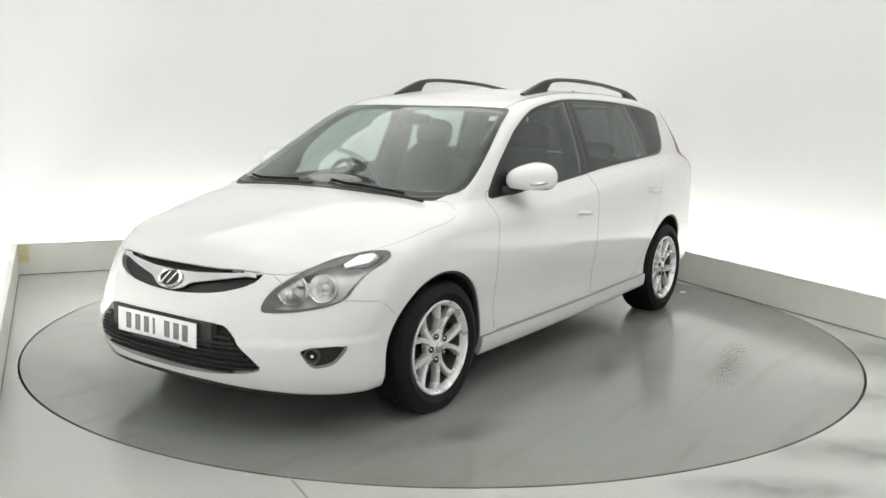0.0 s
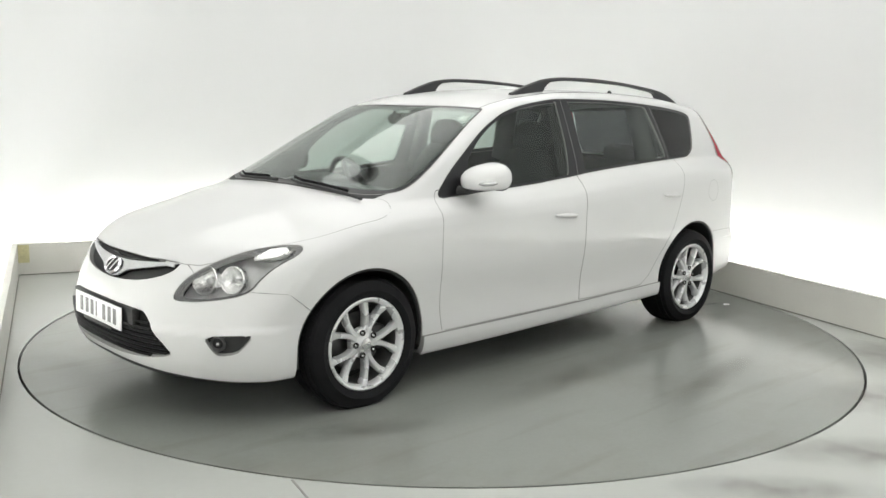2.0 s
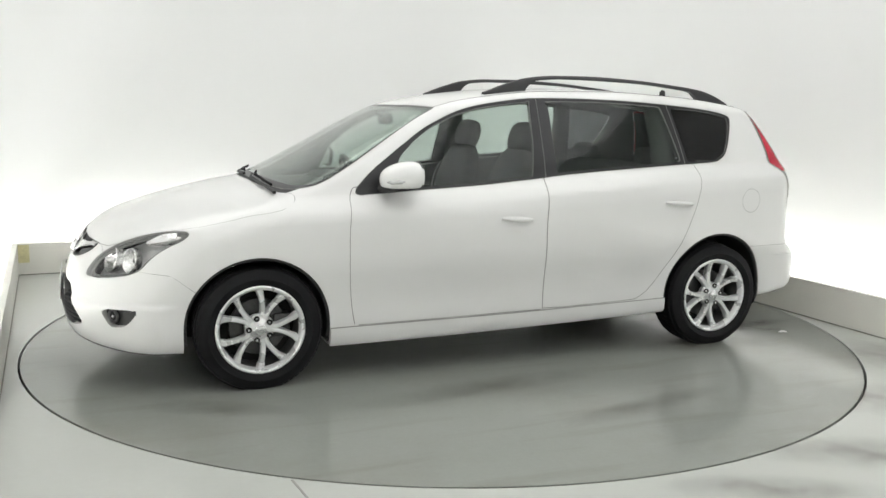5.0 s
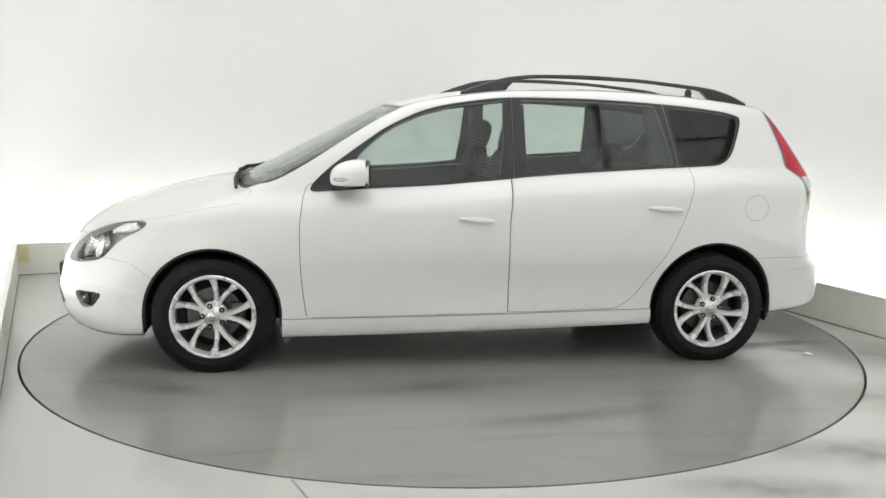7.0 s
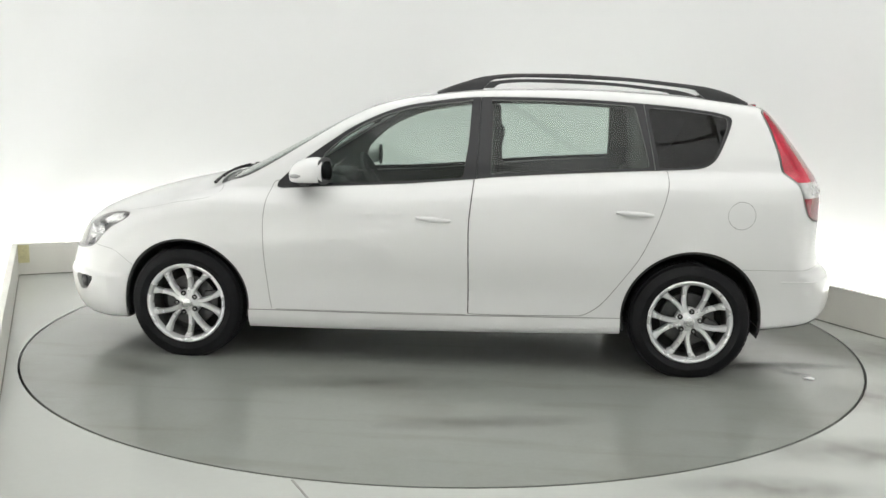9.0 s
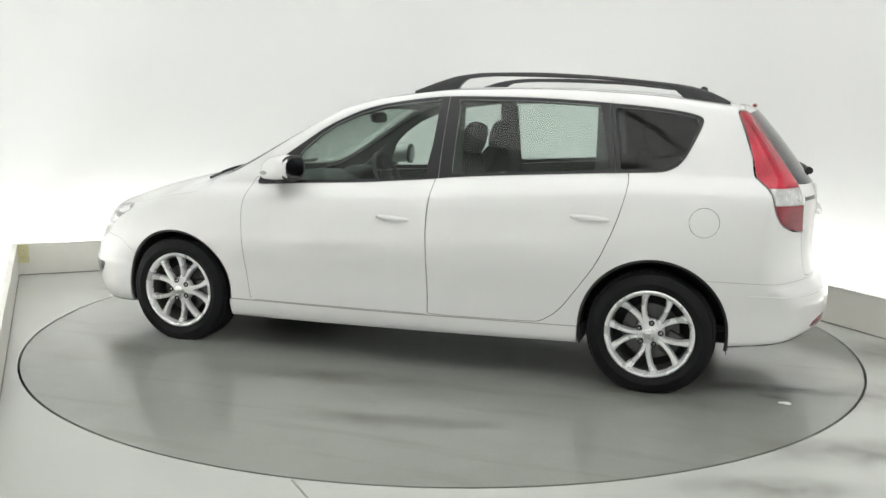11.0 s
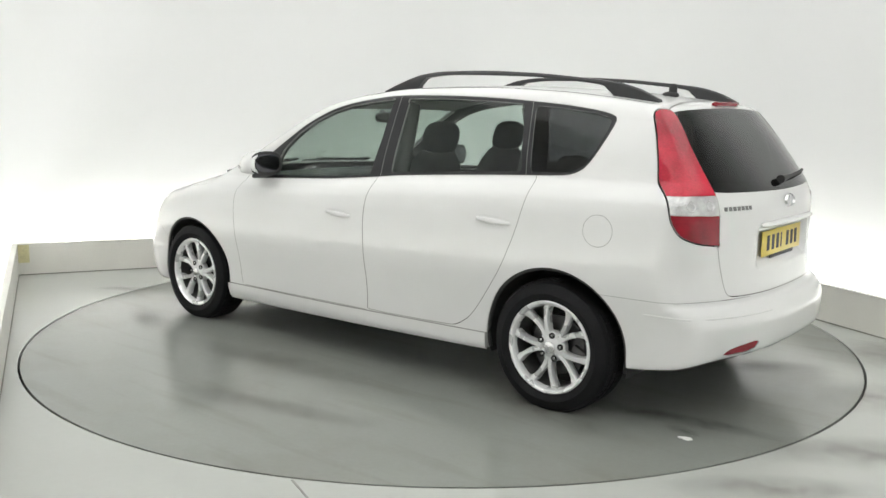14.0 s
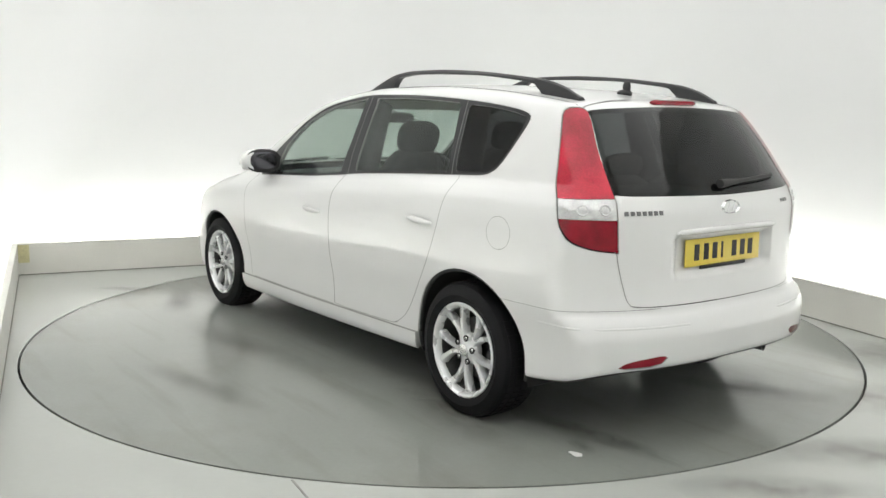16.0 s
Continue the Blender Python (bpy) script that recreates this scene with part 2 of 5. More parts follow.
M = {
    "scuff": dirt_material("dark_scuff", (0.06, 0.055, 0.045), 0.95),
    "smear": dirt_material("brown_smear", (0.135, 0.122, 0.096), 0.70),
    "floor": material("floor_paint", (0.475, 0.49, 0.462), 0.25, vary=0.025, scale=0.8, fine=30, rough_vary=0.04),
    "plate": floor_material("plate_paint", (0.262, 0.275, 0.254), 0.17, (0.19, 0.178, 0.148)),
    "joint_grey": material("grey_joint_line", (0.20, 0.195, 0.175), 0.7, vary=0.3, scale=3),
    "kick_edge": material("edge_strip", (0.72, 0.71, 0.66), 0.45, vary=0.06, scale=4),
    # darker than dusty alloy: shade behind the spokes is in this colour
    "barrel": material("dusty_shaded_barrel", (0.10, 0.10, 0.098), 0.5, metal=0.4, vary=0.25, scale=16),
    "dark": material("dark_void", (0.02, 0.02, 0.02), 0.8),
    "kick": material("kick_paint", (0.74, 0.73, 0.68), 0.5, vary=0.04, scale=2.5, bump=0.0004),
    "wall": material("wall_paint", (0.80, 0.805, 0.802), 0.85, vary=0.006, scale=0.5, fine=20),
    "back_wall": material("back_wall_paint", (0.80, 0.81, 0.79), 0.85, vary=0.02, scale=0.8),
    "ceiling": material("ceiling_paint", (0.75, 0.75, 0.74), 0.85, vary=0.02, scale=1.0),
    "strip": material("strip_glow", (1.0, 1.0, 0.985), emit=STRIP_GLOW, vary=0.0),
    "strip_west": material("strip_glow_west", (1.0, 1.0, 0.985), emit=WEST_GLOW, vary=0.0),
    "panel": material("panel_glow", (1.0, 1.0, 0.985), emit=PANEL_GLOW, vary=0.0),
    "white": material("white_car_paint", (0.725, 0.725, 0.72), 0.42, coat=0.75, spec=0.2, vary=0.004, scale=3.0, fine=60, rough_vary=0.03),
    "trim": material("black_gloss_trim", (0.018, 0.018, 0.02), 0.28, vary=0.1),
    "plastic": material("black_plastic", (0.026, 0.026, 0.026), 0.55, vary=0.15, scale=12, bump=0.0003),
    "rail": material("roof_rail_black", (0.03, 0.03, 0.032), 0.38, vary=0.12, scale=9),
    "rubber": material("tyre_rubber", (0.008, 0.008, 0.009), 0.7, spec=0.25, vary=0.25, scale=14, fine=160, bump=0.0006),
    "rim": material("silver_alloy", (0.72, 0.725, 0.73), 0.28, metal=0.45, vary=0.05, scale=10, rough_vary=0.25),
    "steel": material("dark_steel", (0.10, 0.10, 0.10), 0.45, metal=0.9, vary=0.2, scale=20),
    "chrome": material("chrome", (0.82, 0.82, 0.83), 0.10, metal=1.0, vary=0.02),
    "satin": material("satin_chrome", (0.72, 0.72, 0.73), 0.22, metal=0.9, vary=0.02),
    "lamp_red": material("red_lamp_lens", (0.42, 0.010, 0.032), 0.2, coat=0.6, spec=0.3, vary=0.45, scale=6, fine=120),
    "lamp_deep": material("deep_red_lens", (0.24, 0.005, 0.016), 0.2, coat=0.3, spec=0.3, vary=0.25, scale=14, fine=140),
    "lamp_clear": material("clear_lamp_lens", (0.62, 0.62, 0.62), 0.12, metal=0.4, coat=1.0, vary=0.25, scale=22, fine=150),
    "reflector": material("lamp_reflector", (0.95, 0.95, 0.95), 0.12, metal=0.9, vary=0.10, scale=45, fine=48, bump=0.012),
    "housing": material("lamp_housing_grey", (0.86, 0.86, 0.86), 0.22, metal=0.25, vary=0.12, scale=20),
    "bezel": material("lamp_bezel_grey", (0.17, 0.17, 0.17), 0.35, metal=0.2, vary=0.12, scale=20),
    "amber": material("amber_bulb", (0.55, 0.30, 0.10), 0.2, vary=0.1),
    "seat": material("dark_seat_cloth", (0.045, 0.046, 0.048), 0.9, vary=0.1, scale=12, fine=60),
    "dash": material("dark_dash_plastic", (0.05, 0.051, 0.053), 0.6, vary=0.1, scale=20, bump=0.0004),
    "lining": material("grey_lining", (0.085, 0.087, 0.085), 0.85, vary=0.06, scale=8, fine=40),
    "headliner": material("pale_headliner", (0.36, 0.36, 0.34), 0.9, vary=0.04, scale=8, fine=40),
    "yellow": material("yellow_plate", (0.73, 0.57, 0.085), 0.35, vary=0.04, scale=25),
    "plate_white": material("white_plate", (0.78, 0.78, 0.78), 0.3, vary=0.03, scale=25),
    "ink": material("black_ink", (0.012, 0.012, 0.012), 0.5, vary=0.05),
    # dark print greyed: glare over the front plate is put into colour
    "glare_ink": material("glare_ink", (0.14, 0.14, 0.14), 0.4, vary=0.15, scale=40),
    "grey_ink": material("grey_letter", (0.18, 0.18, 0.18), 0.35, metal=0.5, vary=0.05),
    "paper": material("white_scrap", (0.82, 0.82, 0.80), 0.7, vary=0.05, scale=30),
    "tape": material("yellow_stain", (0.66, 0.62, 0.36), 0.5, vary=0.18, scale=25),
    # mid grey on white panel edges: the gaps' shade put into colour
    "gap_shade": material("gap_edge_shade", (0.30, 0.30, 0.29), 0.7, vary=0.1),
    "seam": material("dark_joint", (0.26, 0.26, 0.24), 0.8, vary=0.15, scale=10),
    "glass": glass_material("window_glass", (0.83, 0.87, 0.85)),
    "screen": glass_material("windscreen_glass", (0.80, 0.855, 0.825)),
    "privacy": glass_material("privacy_glass", (0.28, 0.285, 0.295)),
    "lens": glass_material("lamp_glass", (0.97, 0.97, 0.97), 0.9),
    "mirror": material("mirror_glass", (0.10, 0.10, 0.11), 0.03, metal=1.0, vary=0.0),
}
build_room()
table = build_turntable()


# ---- car body surface ----
def curve1(table):
    """A smooth function through (x, value) pairs, flat beyond the ends."""
    t = np.array(sorted(table), float)
    xs, ys = t[:, 0], t[:, 1]
    h = np.diff(xs)
    d = np.diff(ys) / h
    m = np.concatenate([[d[0]], np.where(d[:-1] * d[1:] > 0, 2 * d[:-1] * d[1:] / (d[:-1] + d[1:] + 1e-12), 0), [d[-1]]])

    def f(x):
        x = np.clip(x, xs[0], xs[-1])
        i = np.clip(np.searchsorted(xs, x) - 1, 0, len(h) - 1)
        u = (x - xs[i]) / h[i]
        return (ys[i] * (1 + 2 * u) * (1 - u) ** 2 + m[i] * h[i] * u * (1 - u) ** 2
                + ys[i + 1] * u * u * (3 - 2 * u) + m[i + 1] * h[i] * u * u * (u - 1))
    return f


TOP = curve1([(2.40, 0.40), (2.25, 0.575), (2.18, 0.665), (2.10, 0.735), (1.92, 0.825), (1.67, 0.905), (1.42, 0.96), (1.24, 0.988),
              (1.12, 1.042), (0.9, 1.158), (0.66, 1.28), (0.36, 1.413), (0.2, 1.452), (0.05, 1.474), (-0.3, 1.506), (-0.7, 1.511),
              (-1.2, 1.491), (-1.6, 1.449), (-1.8, 1.421), (-1.95, 1.38), (-2.4, 1.2)])
CROWN = curve1([(2.3, 0.06), (1.6, 0.085), (1.24, 0.06), (0.9, 0.07), (0.36, 0.045), (-0.3, 0.035), (-1.4, 0.032), (-2.2, 0.055)])
WIDE = curve1([(0.10, 0.78), (0.19, 0.825), (0.25, 0.846), (0.31, 0.850), (0.37, 0.8505), (0.42, 0.8535), (0.48, 0.8615), (0.53, 0.8705), (0.58, 0.879), (0.66, 0.886), (0.75, 0.887), (0.85, 0.884), (0.92, 0.870),
               (0.97, 0.835), (1.0, 0.803), (1.02, 0.786), (1.1, 0.762), (1.25, 0.705), (1.42, 0.632), (1.6, 0.54)])
BELT = curve1([(2.2, 0.93), (1.3, 0.937), (0.865, 0.946), (0.57, 0.959), (0.05, 0.992), (-0.3, 1.024), (-0.6, 1.045), (-1.03, 1.072), (-1.34, 1.087), (-2.2, 1.10)])
TAPER = curve1([(2.4, 0.09), (1.9, 0.055), (1.6, 0.018), (1.3, 0.004), (0.9, 0.006), (0.3, 0.0), (-0.8, 0.0), (-1.35, 0.012), (-1.7, 0.038), (-2.0, 0.07), (-2.4, 0.15)])
NOSE = curve1([(0.12, 2.12), (0.2, 2.18), (0.3, 2.23), (0.42, 2.245), (0.52, 2.225), (0.64, 2.17), (0.74, 2.11), (0.9, 1.98), (1.2, 1.8)])
TAIL = curve1([(0.15, 2.12), (0.25, 2.18), (0.38, 2.21), (0.47, 2.215), (0.535, 2.19), (0.575, 2.145), (0.65, 2.13), (0.75, 2.125), (0.85, 2.125),
               (0.95, 2.125), (1.03, 2.10), (1.1, 2.05), (1.2, 1.975), (1.3, 1.895), (1.38, 1.825), (1.43, 1.785), (1.5, 1.71)])
BOTTOM = curve1([(2.3, 0.225), (2.0, 0.2), (1.7, 0.19), (0.99, 0.185), (0.0, 0.2), (-0.9, 0.225), (-1.7, 0.255), (-1.92, 0.282), (-2.1, 0.335), (-2.3, 0.36)])


def smax(a, b, k):
    h = np.clip(0.5 + 0.5 * (a - b) / k, 0, 1)
    return b + (a - b) * h + k * h * (1 - h)


def body_field(p):
    """Negative inside the car's outer skin."""
    x, y, z = p[..., 0], np.abs(p[..., 1]), p[..., 2]
    lift = np.clip((z - 0.70) / 0.25, 0, 1)
    lift = lift * lift * (3 - 2 * lift) * np.clip((1.7 - z) / 0.7, 0, 1)
    side = (y - WIDE(z - (BELT(x) - 1.02) * lift) + TAPER(x)) * 0.9
    top = (z - TOP(x) + CROWN(x) * (y / 0.7) ** 2.2) * np.where(x > 0.3, 0.88, 0.97)
    front = (x - NOSE(z) + 0.34 * (y / 0.8) ** 3.2) * 0.9
    back = (-x - TAIL(z) + 0.17 * (y / 0.75) ** 3.0) * 0.88
    # lower half of the front bumper stands proud below a crease
    ledge = 0.014 * np.clip((0.452 - z) / 0.03, 0, 1) * np.clip((x - 1.70) / 0.12, 0, 1)
    side, front = side - ledge, front - ledge
    # shallow recess round the rear number plate
    hollow = np.clip((0.345 - y) / 0.04, 0, 1) * np.clip((z - 0.695) / 0.04, 0, 1) * np.clip((0.888 - z) / 0.022, 0, 1)
    back = back + 0.032 * hollow
    f = smax(side, top, np.interp(x, [0.2, 0.9, 1.3], [0.05, 0.04, 0.07]))
    f = smax(f, front, 0.07)
    f = smax(f, back, 0.04)
    return smax(f, BOTTOM(x) - z, 0.025)


def on_body(c, o, steps=34):
    """Where the segments from c (inside) to o (outside) leave the skin."""
    lo, hi = np.zeros(c.shape[:-1]), np.ones(c.shape[:-1])
    for _ in range(steps):
        mid = (lo + hi) / 2
        inside = body_field(c + (o - c) * mid[..., None]) < 0
        lo, hi = np.where(inside, mid, lo), np.where(inside, hi, mid)
    return c + (o - c) * ((lo + hi) / 2)[..., None]


def half_body(nx=230, ny=34, nz=64):
    """The left half of the skin as points and quads."""
    points, faces, index = [], [], {}

    def patch(us, vs, make):
        b = np.array([[make(u, v) for v in vs] for u in us])
        core = np.stack([b[..., 0] * 1.75, b[..., 1] * 0.35, 0.60 + b[..., 2] * 0.22 + 0.10 * (1 - np.abs(b[..., 0]))], -1)
        outer = np.stack([b[..., 0] * 2.7, b[..., 1] * 1.3, 0.66 + b[..., 2] * 1.15], -1)
        s = on_body(core, outer)
        ids = np.zeros(s.shape[:2], int)
        for i in range(s.shape[0]):
            for j in range(s.shape[1]):
                key = tuple(np.round(b[i, j], 5))
                if key not in index:
                    index[key] = len(points)
                    points.append(s[i, j])
                ids[i, j] = index[key]
        for i in range(s.shape[0] - 1):
            for j in range(s.shape[1] - 1):
                faces.append((ids[i, j], ids[i + 1, j], ids[i + 1, j + 1], ids[i, j + 1]))
    xs, ys, zs = np.linspace(-1, 1, nx), np.linspace(0, 1, ny), np.linspace(-1, 1, nz)
    patch(xs, zs, lambda u, v: (u, 1.0, v))
    patch(xs, ys, lambda u, v: (u, v, 1.0))
    patch(ys, zs, lambda u, v: (1.0, u, v))
    patch(ys, zs, lambda u, v: (-1.0, u, v))
    patch(xs, ys, lambda u, v: (u, v, -1.0))
    points = np.array(points)
    points[np.abs(points[:, 1]) < 1e-4, 1] = 0.0
    return points, faces


# ---- cutting the skin into panels ----
def rounded(pts, times=2):
    """Corner-cut outline."""
    p = np.array(pts, float)
    for _ in range(times):
        q = np.roll(p, -1, 0)
        p = np.stack([0.78 * p + 0.22 * q, 0.22 * p + 0.78 * q], 1).reshape(-1, 2)
    return p


def outline_distance(poly, uv):
    """Signed distance to a closed outline, negative inside."""
    a, b = poly, np.roll(poly, -1, 0)
    d = b - a
    best = np.full(len(uv), 1e9)
    inside = np.zeros(len(uv), bool)
    for (ax, ay), (dx, dy), (bx, by) in zip(a, d, b):
        px, py = uv[:, 0] - ax, uv[:, 1] - ay
        t = np.clip((px * dx + py * dy) / (dx * dx + dy * dy + 1e-15), 0, 1)
        best = np.minimum(best, (px - t * dx) ** 2 + (py - t * dy) ** 2)
        cross = (ay > uv[:, 1]) != (by > uv[:, 1])
        with np.errstate(divide="ignore", invalid="ignore"):
            xi = ax + (uv[:, 1] - ay) * dx / dy
        inside ^= cross & (uv[:, 0] < xi)
    best = np.sqrt(best)
    return np.where(inside, -best, best)


VIEWS = {
    "side": (lambda p: p[:, [0, 2]], lambda p: p[:, 1] > 0.40),
    "top": (lambda p: p[:, [0, 1]], lambda p: p[:, 2] > 0.62),
    "front": (lambda p: p[:, [1, 2]], lambda p: p[:, 0] > 1.85),
    "rear": (lambda p: p[:, [1, 2]], lambda p: p[:, 0] < -1.58),
    "corner": (lambda p: np.stack([0.8 * p[:, 1] - 0.6 * p[:, 0], p[:, 2]], 1), lambda p: (p[:, 0] > 1.5) & (p[:, 1] > 0.40)),
    "rear_corner": (lambda p: np.stack([0.6 * p[:, 0] + 0.8 * p[:, 1], p[:, 2]], 1), lambda p: (p[:, 0] < -1.5) & (p[:, 1] > 0.35)),
}


class Skin:
    """Points, faces and the panel that each face belongs to."""

    def __init__(self, points, faces):
        self.p, self.f, self.l = [tuple(q) for q in points], list(faces), ["body"] * len(faces)

    def region(self, view, poly):
        flat, mask = VIEWS[view]

        def sd(p):
            out = np.ones(len(p))
            m = mask(p)
            if m.any():
                out[m] = outline_distance(poly, flat(p[m]))
            return out
        return sd

    def split(self, sd, level, only):
        pts = np.array(self.p)
        s = sd(pts) - level
        s[np.abs(s) < 1e-6] = 1e-6
        sign = s > 0
        edges, todo = {}, []
        for k, f in enumerate(self.f):
            if self.l[k] in only and any(sign[i] != sign[f[0]] for i in f):
                todo.append(k)
                for i, j in zip(f, f[1:] + f[:1]):
                    if sign[i] != sign[j]:
                        edges.setdefault((min(i, j), max(i, j)), None)
        if not todo:
            return
        keys = list(edges)
        a, b = pts[[k[0] for k in keys]], pts[[k[1] for k in keys]]
        sa = sign[[k[0] for k in keys]]
        lo, hi = np.zeros(len(keys)), np.ones(len(keys))
        for _ in range(16):
            mid = (lo + hi) / 2
            same = ((sd(a + (b - a) * mid[:, None]) - level) > 0) == sa
            lo, hi = np.where(same, mid, lo), np.where(same, hi, mid)
        mid = a + (b - a) * ((lo + hi) / 2)[:, None]
        for k, q in zip(keys, mid):
            edges[k] = len(self.p)
            self.p.append(tuple(q))
        for k in todo:
            f = self.f[k]
            neg, pos = [], []
            for i, j in zip(f, f[1:] + f[:1]):
                (pos if sign[i] else neg).append(i)
                if sign[i] != sign[j]:
                    e = edges[(min(i, j), max(i, j))]
                    neg.append(e)
                    pos.append(e)
            self.f[k] = tuple(neg)
            self.f.append(tuple(pos))
            self.l.append(self.l[k])

    def cut(self, view, poly, label, gap=0.0014, only=("body",), delete=False):
        sd = view if callable(view) else self.region(view, np.array(poly, float))
        levels = (-gap, gap) if gap else (0.0,)
        for g in levels:
            self.split(sd, g, only)
        pts = np.array(self.p)
        idx = [k for k in range(len(self.f)) if self.l[k] in only]
        mids = np.array([pts[list(self.f[k])].mean(0) for k in idx])
        s = sd(mids)
        drop = set()
        for k, v in zip(idx, s):
            if v < -gap:
                self.l[k] = label
                if delete:
                    drop.add(k)
            elif v < gap:
                drop.add(k)
        if drop:
            self.f, self.l = [f for k, f in enumerate(self.f) if k not in drop], [q for k, q in enumerate(self.l) if k not in drop]

    def relabel(self, test, label, only=("body",)):
        pts = np.array(self.p)
        idx = [k for k in range(len(self.f)) if self.l[k] in only]
        mids = np.array([pts[list(self.f[k])].mean(0) for k in idx])
        for k, yes in zip(idx, test(mids)):
            if yes:
                self.l[k] = label


def skin_normals(p):
    e, n = 0.004, np.zeros_like(p)
    for i in range(3):
        d = np.zeros(3)
        d[i] = e
        n[:, i] = body_field(p + d) - body_field(p - d)
    return n / (np.linalg.norm(n, axis=1, keepdims=True) + 1e-12)


def shell(name, labels, mat, parent, side=0, lift=0.0, flange=0.012, thick=0.0, label=""):
    """A panel out of the faces with these labels. side: 1 left, -1 right, 0 both halves joined."""
    pts = np.array(SKIN.p)
    faces = [f for f, q in zip(SKIN.f, SKIN.l) if q in labels]
    used = sorted({i for f in faces for i in f})
    back = {i: k for k, i in enumerate(used)}
    p = pts[used]
    nor = skin_normals(p)
    nor[np.abs(p[:, 1]) < 1e-4, 1] = 0
    p = p + nor * lift
    faces = [tuple(back[i] for i in f) for f in faces]
    count = {}
    for f in faces:
        for i, j in zip(f, f[1:] + f[:1]):
            count[(j, i)] = count.get((j, i), 0)
            count[(i, j)] = count.get((i, j), 0) + 1
    rim = [(i, j) for (i, j), c in count.items() if c == 1 and count.get((j, i), 0) == 0
           and not (abs(p[i, 1]) < 1e-3 and abs(p[j, 1]) < 1e-3)]
    v, n, fs = p, nor, list(faces)
    plain = len(fs)
    depth = thick or flange
    if depth:
        if thick:
            m = len(v)
            v, n = np.concatenate([v, p - nor * thick]), np.concatenate([n, -nor])
            fs += [tuple(i + m for i in f[::-1]) for f in faces]
            fs += [(i, i + m, j + m, j) for i, j in rim]
        else:
            ids = sorted({i for e in rim for i in e})
            m0, m1 = {i: len(v) + k for k, i in enumerate(ids)}, {i: len(v) + len(ids) + k for k, i in enumerate(ids)}
            v = np.concatenate([v, p[ids], p[ids] - nor[ids] * depth]) if ids else v
            n = np.concatenate([n, nor[ids], nor[ids]]) if ids else n
            fs += [(m0[j], m0[i], m1[i], m1[j]) for i, j in rim]
    edge = [0] * plain + [1 if not thick else 0] * (len(fs) - plain)
    if side == 0:
        edge = edge * 2
    if side == -1 or side == 0:
        vm, nm = v * (1, -1, 1), n * (1, -1, 1)
        fm = [f[::-1] for f in fs]
        if side == -1:
            v, n, fs = vm, nm, fm
        else:
            mid = np.abs(v[:, 1]) < 1e-5
            ids = np.where(mid, np.arange(len(v)), len(v) + np.cumsum(~mid) - 1)
            fs = fs + [tuple(int(ids[i]) for i in f) for f in fm]
            v, n = np.concatenate([v, vm[~mid]]), np.concatenate([n, nm[~mid]])
    me = bpy.data.meshes.new(name)
    me.from_pydata([tuple(q) for q in v], [], [tuple(int(i) for i in f) for f in fs])
    me.materials.append(mat)
    # flange faces take the grey that paints shade into the panel gaps
    if flange and not thick:
        me.materials.append(M["gap_shade"])
        me.polygons.foreach_set("material_index", edge)
    me.validate()
    me.shade_smooth()
    if len(me.vertices) == len(n):
        me.normals_split_custom_set_from_vertices([tuple(q) for q in n])
    ob = new(name, me)
    ob.parent = parent
    if label:
        ob["label"] = label
    return ob


def orient_faces():
    """Turns every face of the skin outwards."""
    pts, quads = np.array(SKIN.p), np.array(SKIN.f)
    n = np.cross(pts[quads[:, 2]] - pts[quads[:, 0]], pts[quads[:, 3]] - pts[quads[:, 1]])
    wrong = (n * skin_normals(pts[quads].mean(1))).sum(1) < 0
    SKIN.f = [f[::-1] if w else f for f, w in zip(SKIN.f, wrong)]


AXLE_F, AXLE_R = (1.352, 0.300), (-1.36, 0.300)
ARCH_F, ARCH_R = (1.357, 0.305, 0.355), (-1.366, 0.310, 0.366)


def arch_outline(cx, cz, r):
    a = [(cx + r * math.cos(t), cz + r * math.sin(t)) for t in np.linspace(0, math.pi, 40)]
    return [(cx + r, 0.05)] + a + [(cx - r, 0.05)]


SKIN = Skin(*half_body())
orient_faces()
DLO = rounded([(0.885, 0.937), (0.754, 1.068), (0.583, 1.190), (0.456, 1.278), (0.285, 1.359), (0.155, 1.397), (-0.01, 1.424), (-0.166, 1.443),
               (-0.313, 1.448), (-0.606, 1.447), (-0.826, 1.44), (-1.045, 1.427), (-1.265, 1.41), (-1.461, 1.386), (-1.548, 1.362), (-1.55, 1.33),
               (-1.523, 1.259), (-1.48, 1.165), (-1.444, 1.120), (-1.388, 1.094), (-1.32, 1.088), (-1.031, 1.074), (-0.6, 1.048), (-0.31, 1.026),
               (-0.169, 1.009), (0.047, 0.991), (0.145, 0.981), (0.575, 0.957), (0.707, 0.948)], 2)
GLASS_F = [(0.665, 0.972), (0.60, 1.13), (0.50, 1.222), (0.40, 1.288), (0.27, 1.345), (0.14, 1.382), (0.0, 1.405), (-0.185, 1.425),
           (-0.175, 1.2), (-0.15, 1.023), (0.047, 1.004), (0.3, 0.987)]
GLASS_R = [(-0.30, 1.430), (-0.6, 1.430), (-0.82, 1.423), (-1.045, 1.410), (-1.075, 1.30), (-1.125, 1.096), (-0.6, 1.064), (-0.30, 1.042)]
GLASS_Q = [(-1.115, 1.402), (-1.28, 1.393), (-1.44, 1.373), (-1.525, 1.352), (-1.525, 1.31), (-1.487, 1.21), (-1.45, 1.143), (-1.39, 1.108),
           (-1.3, 1.102), (-1.175, 1.096)]


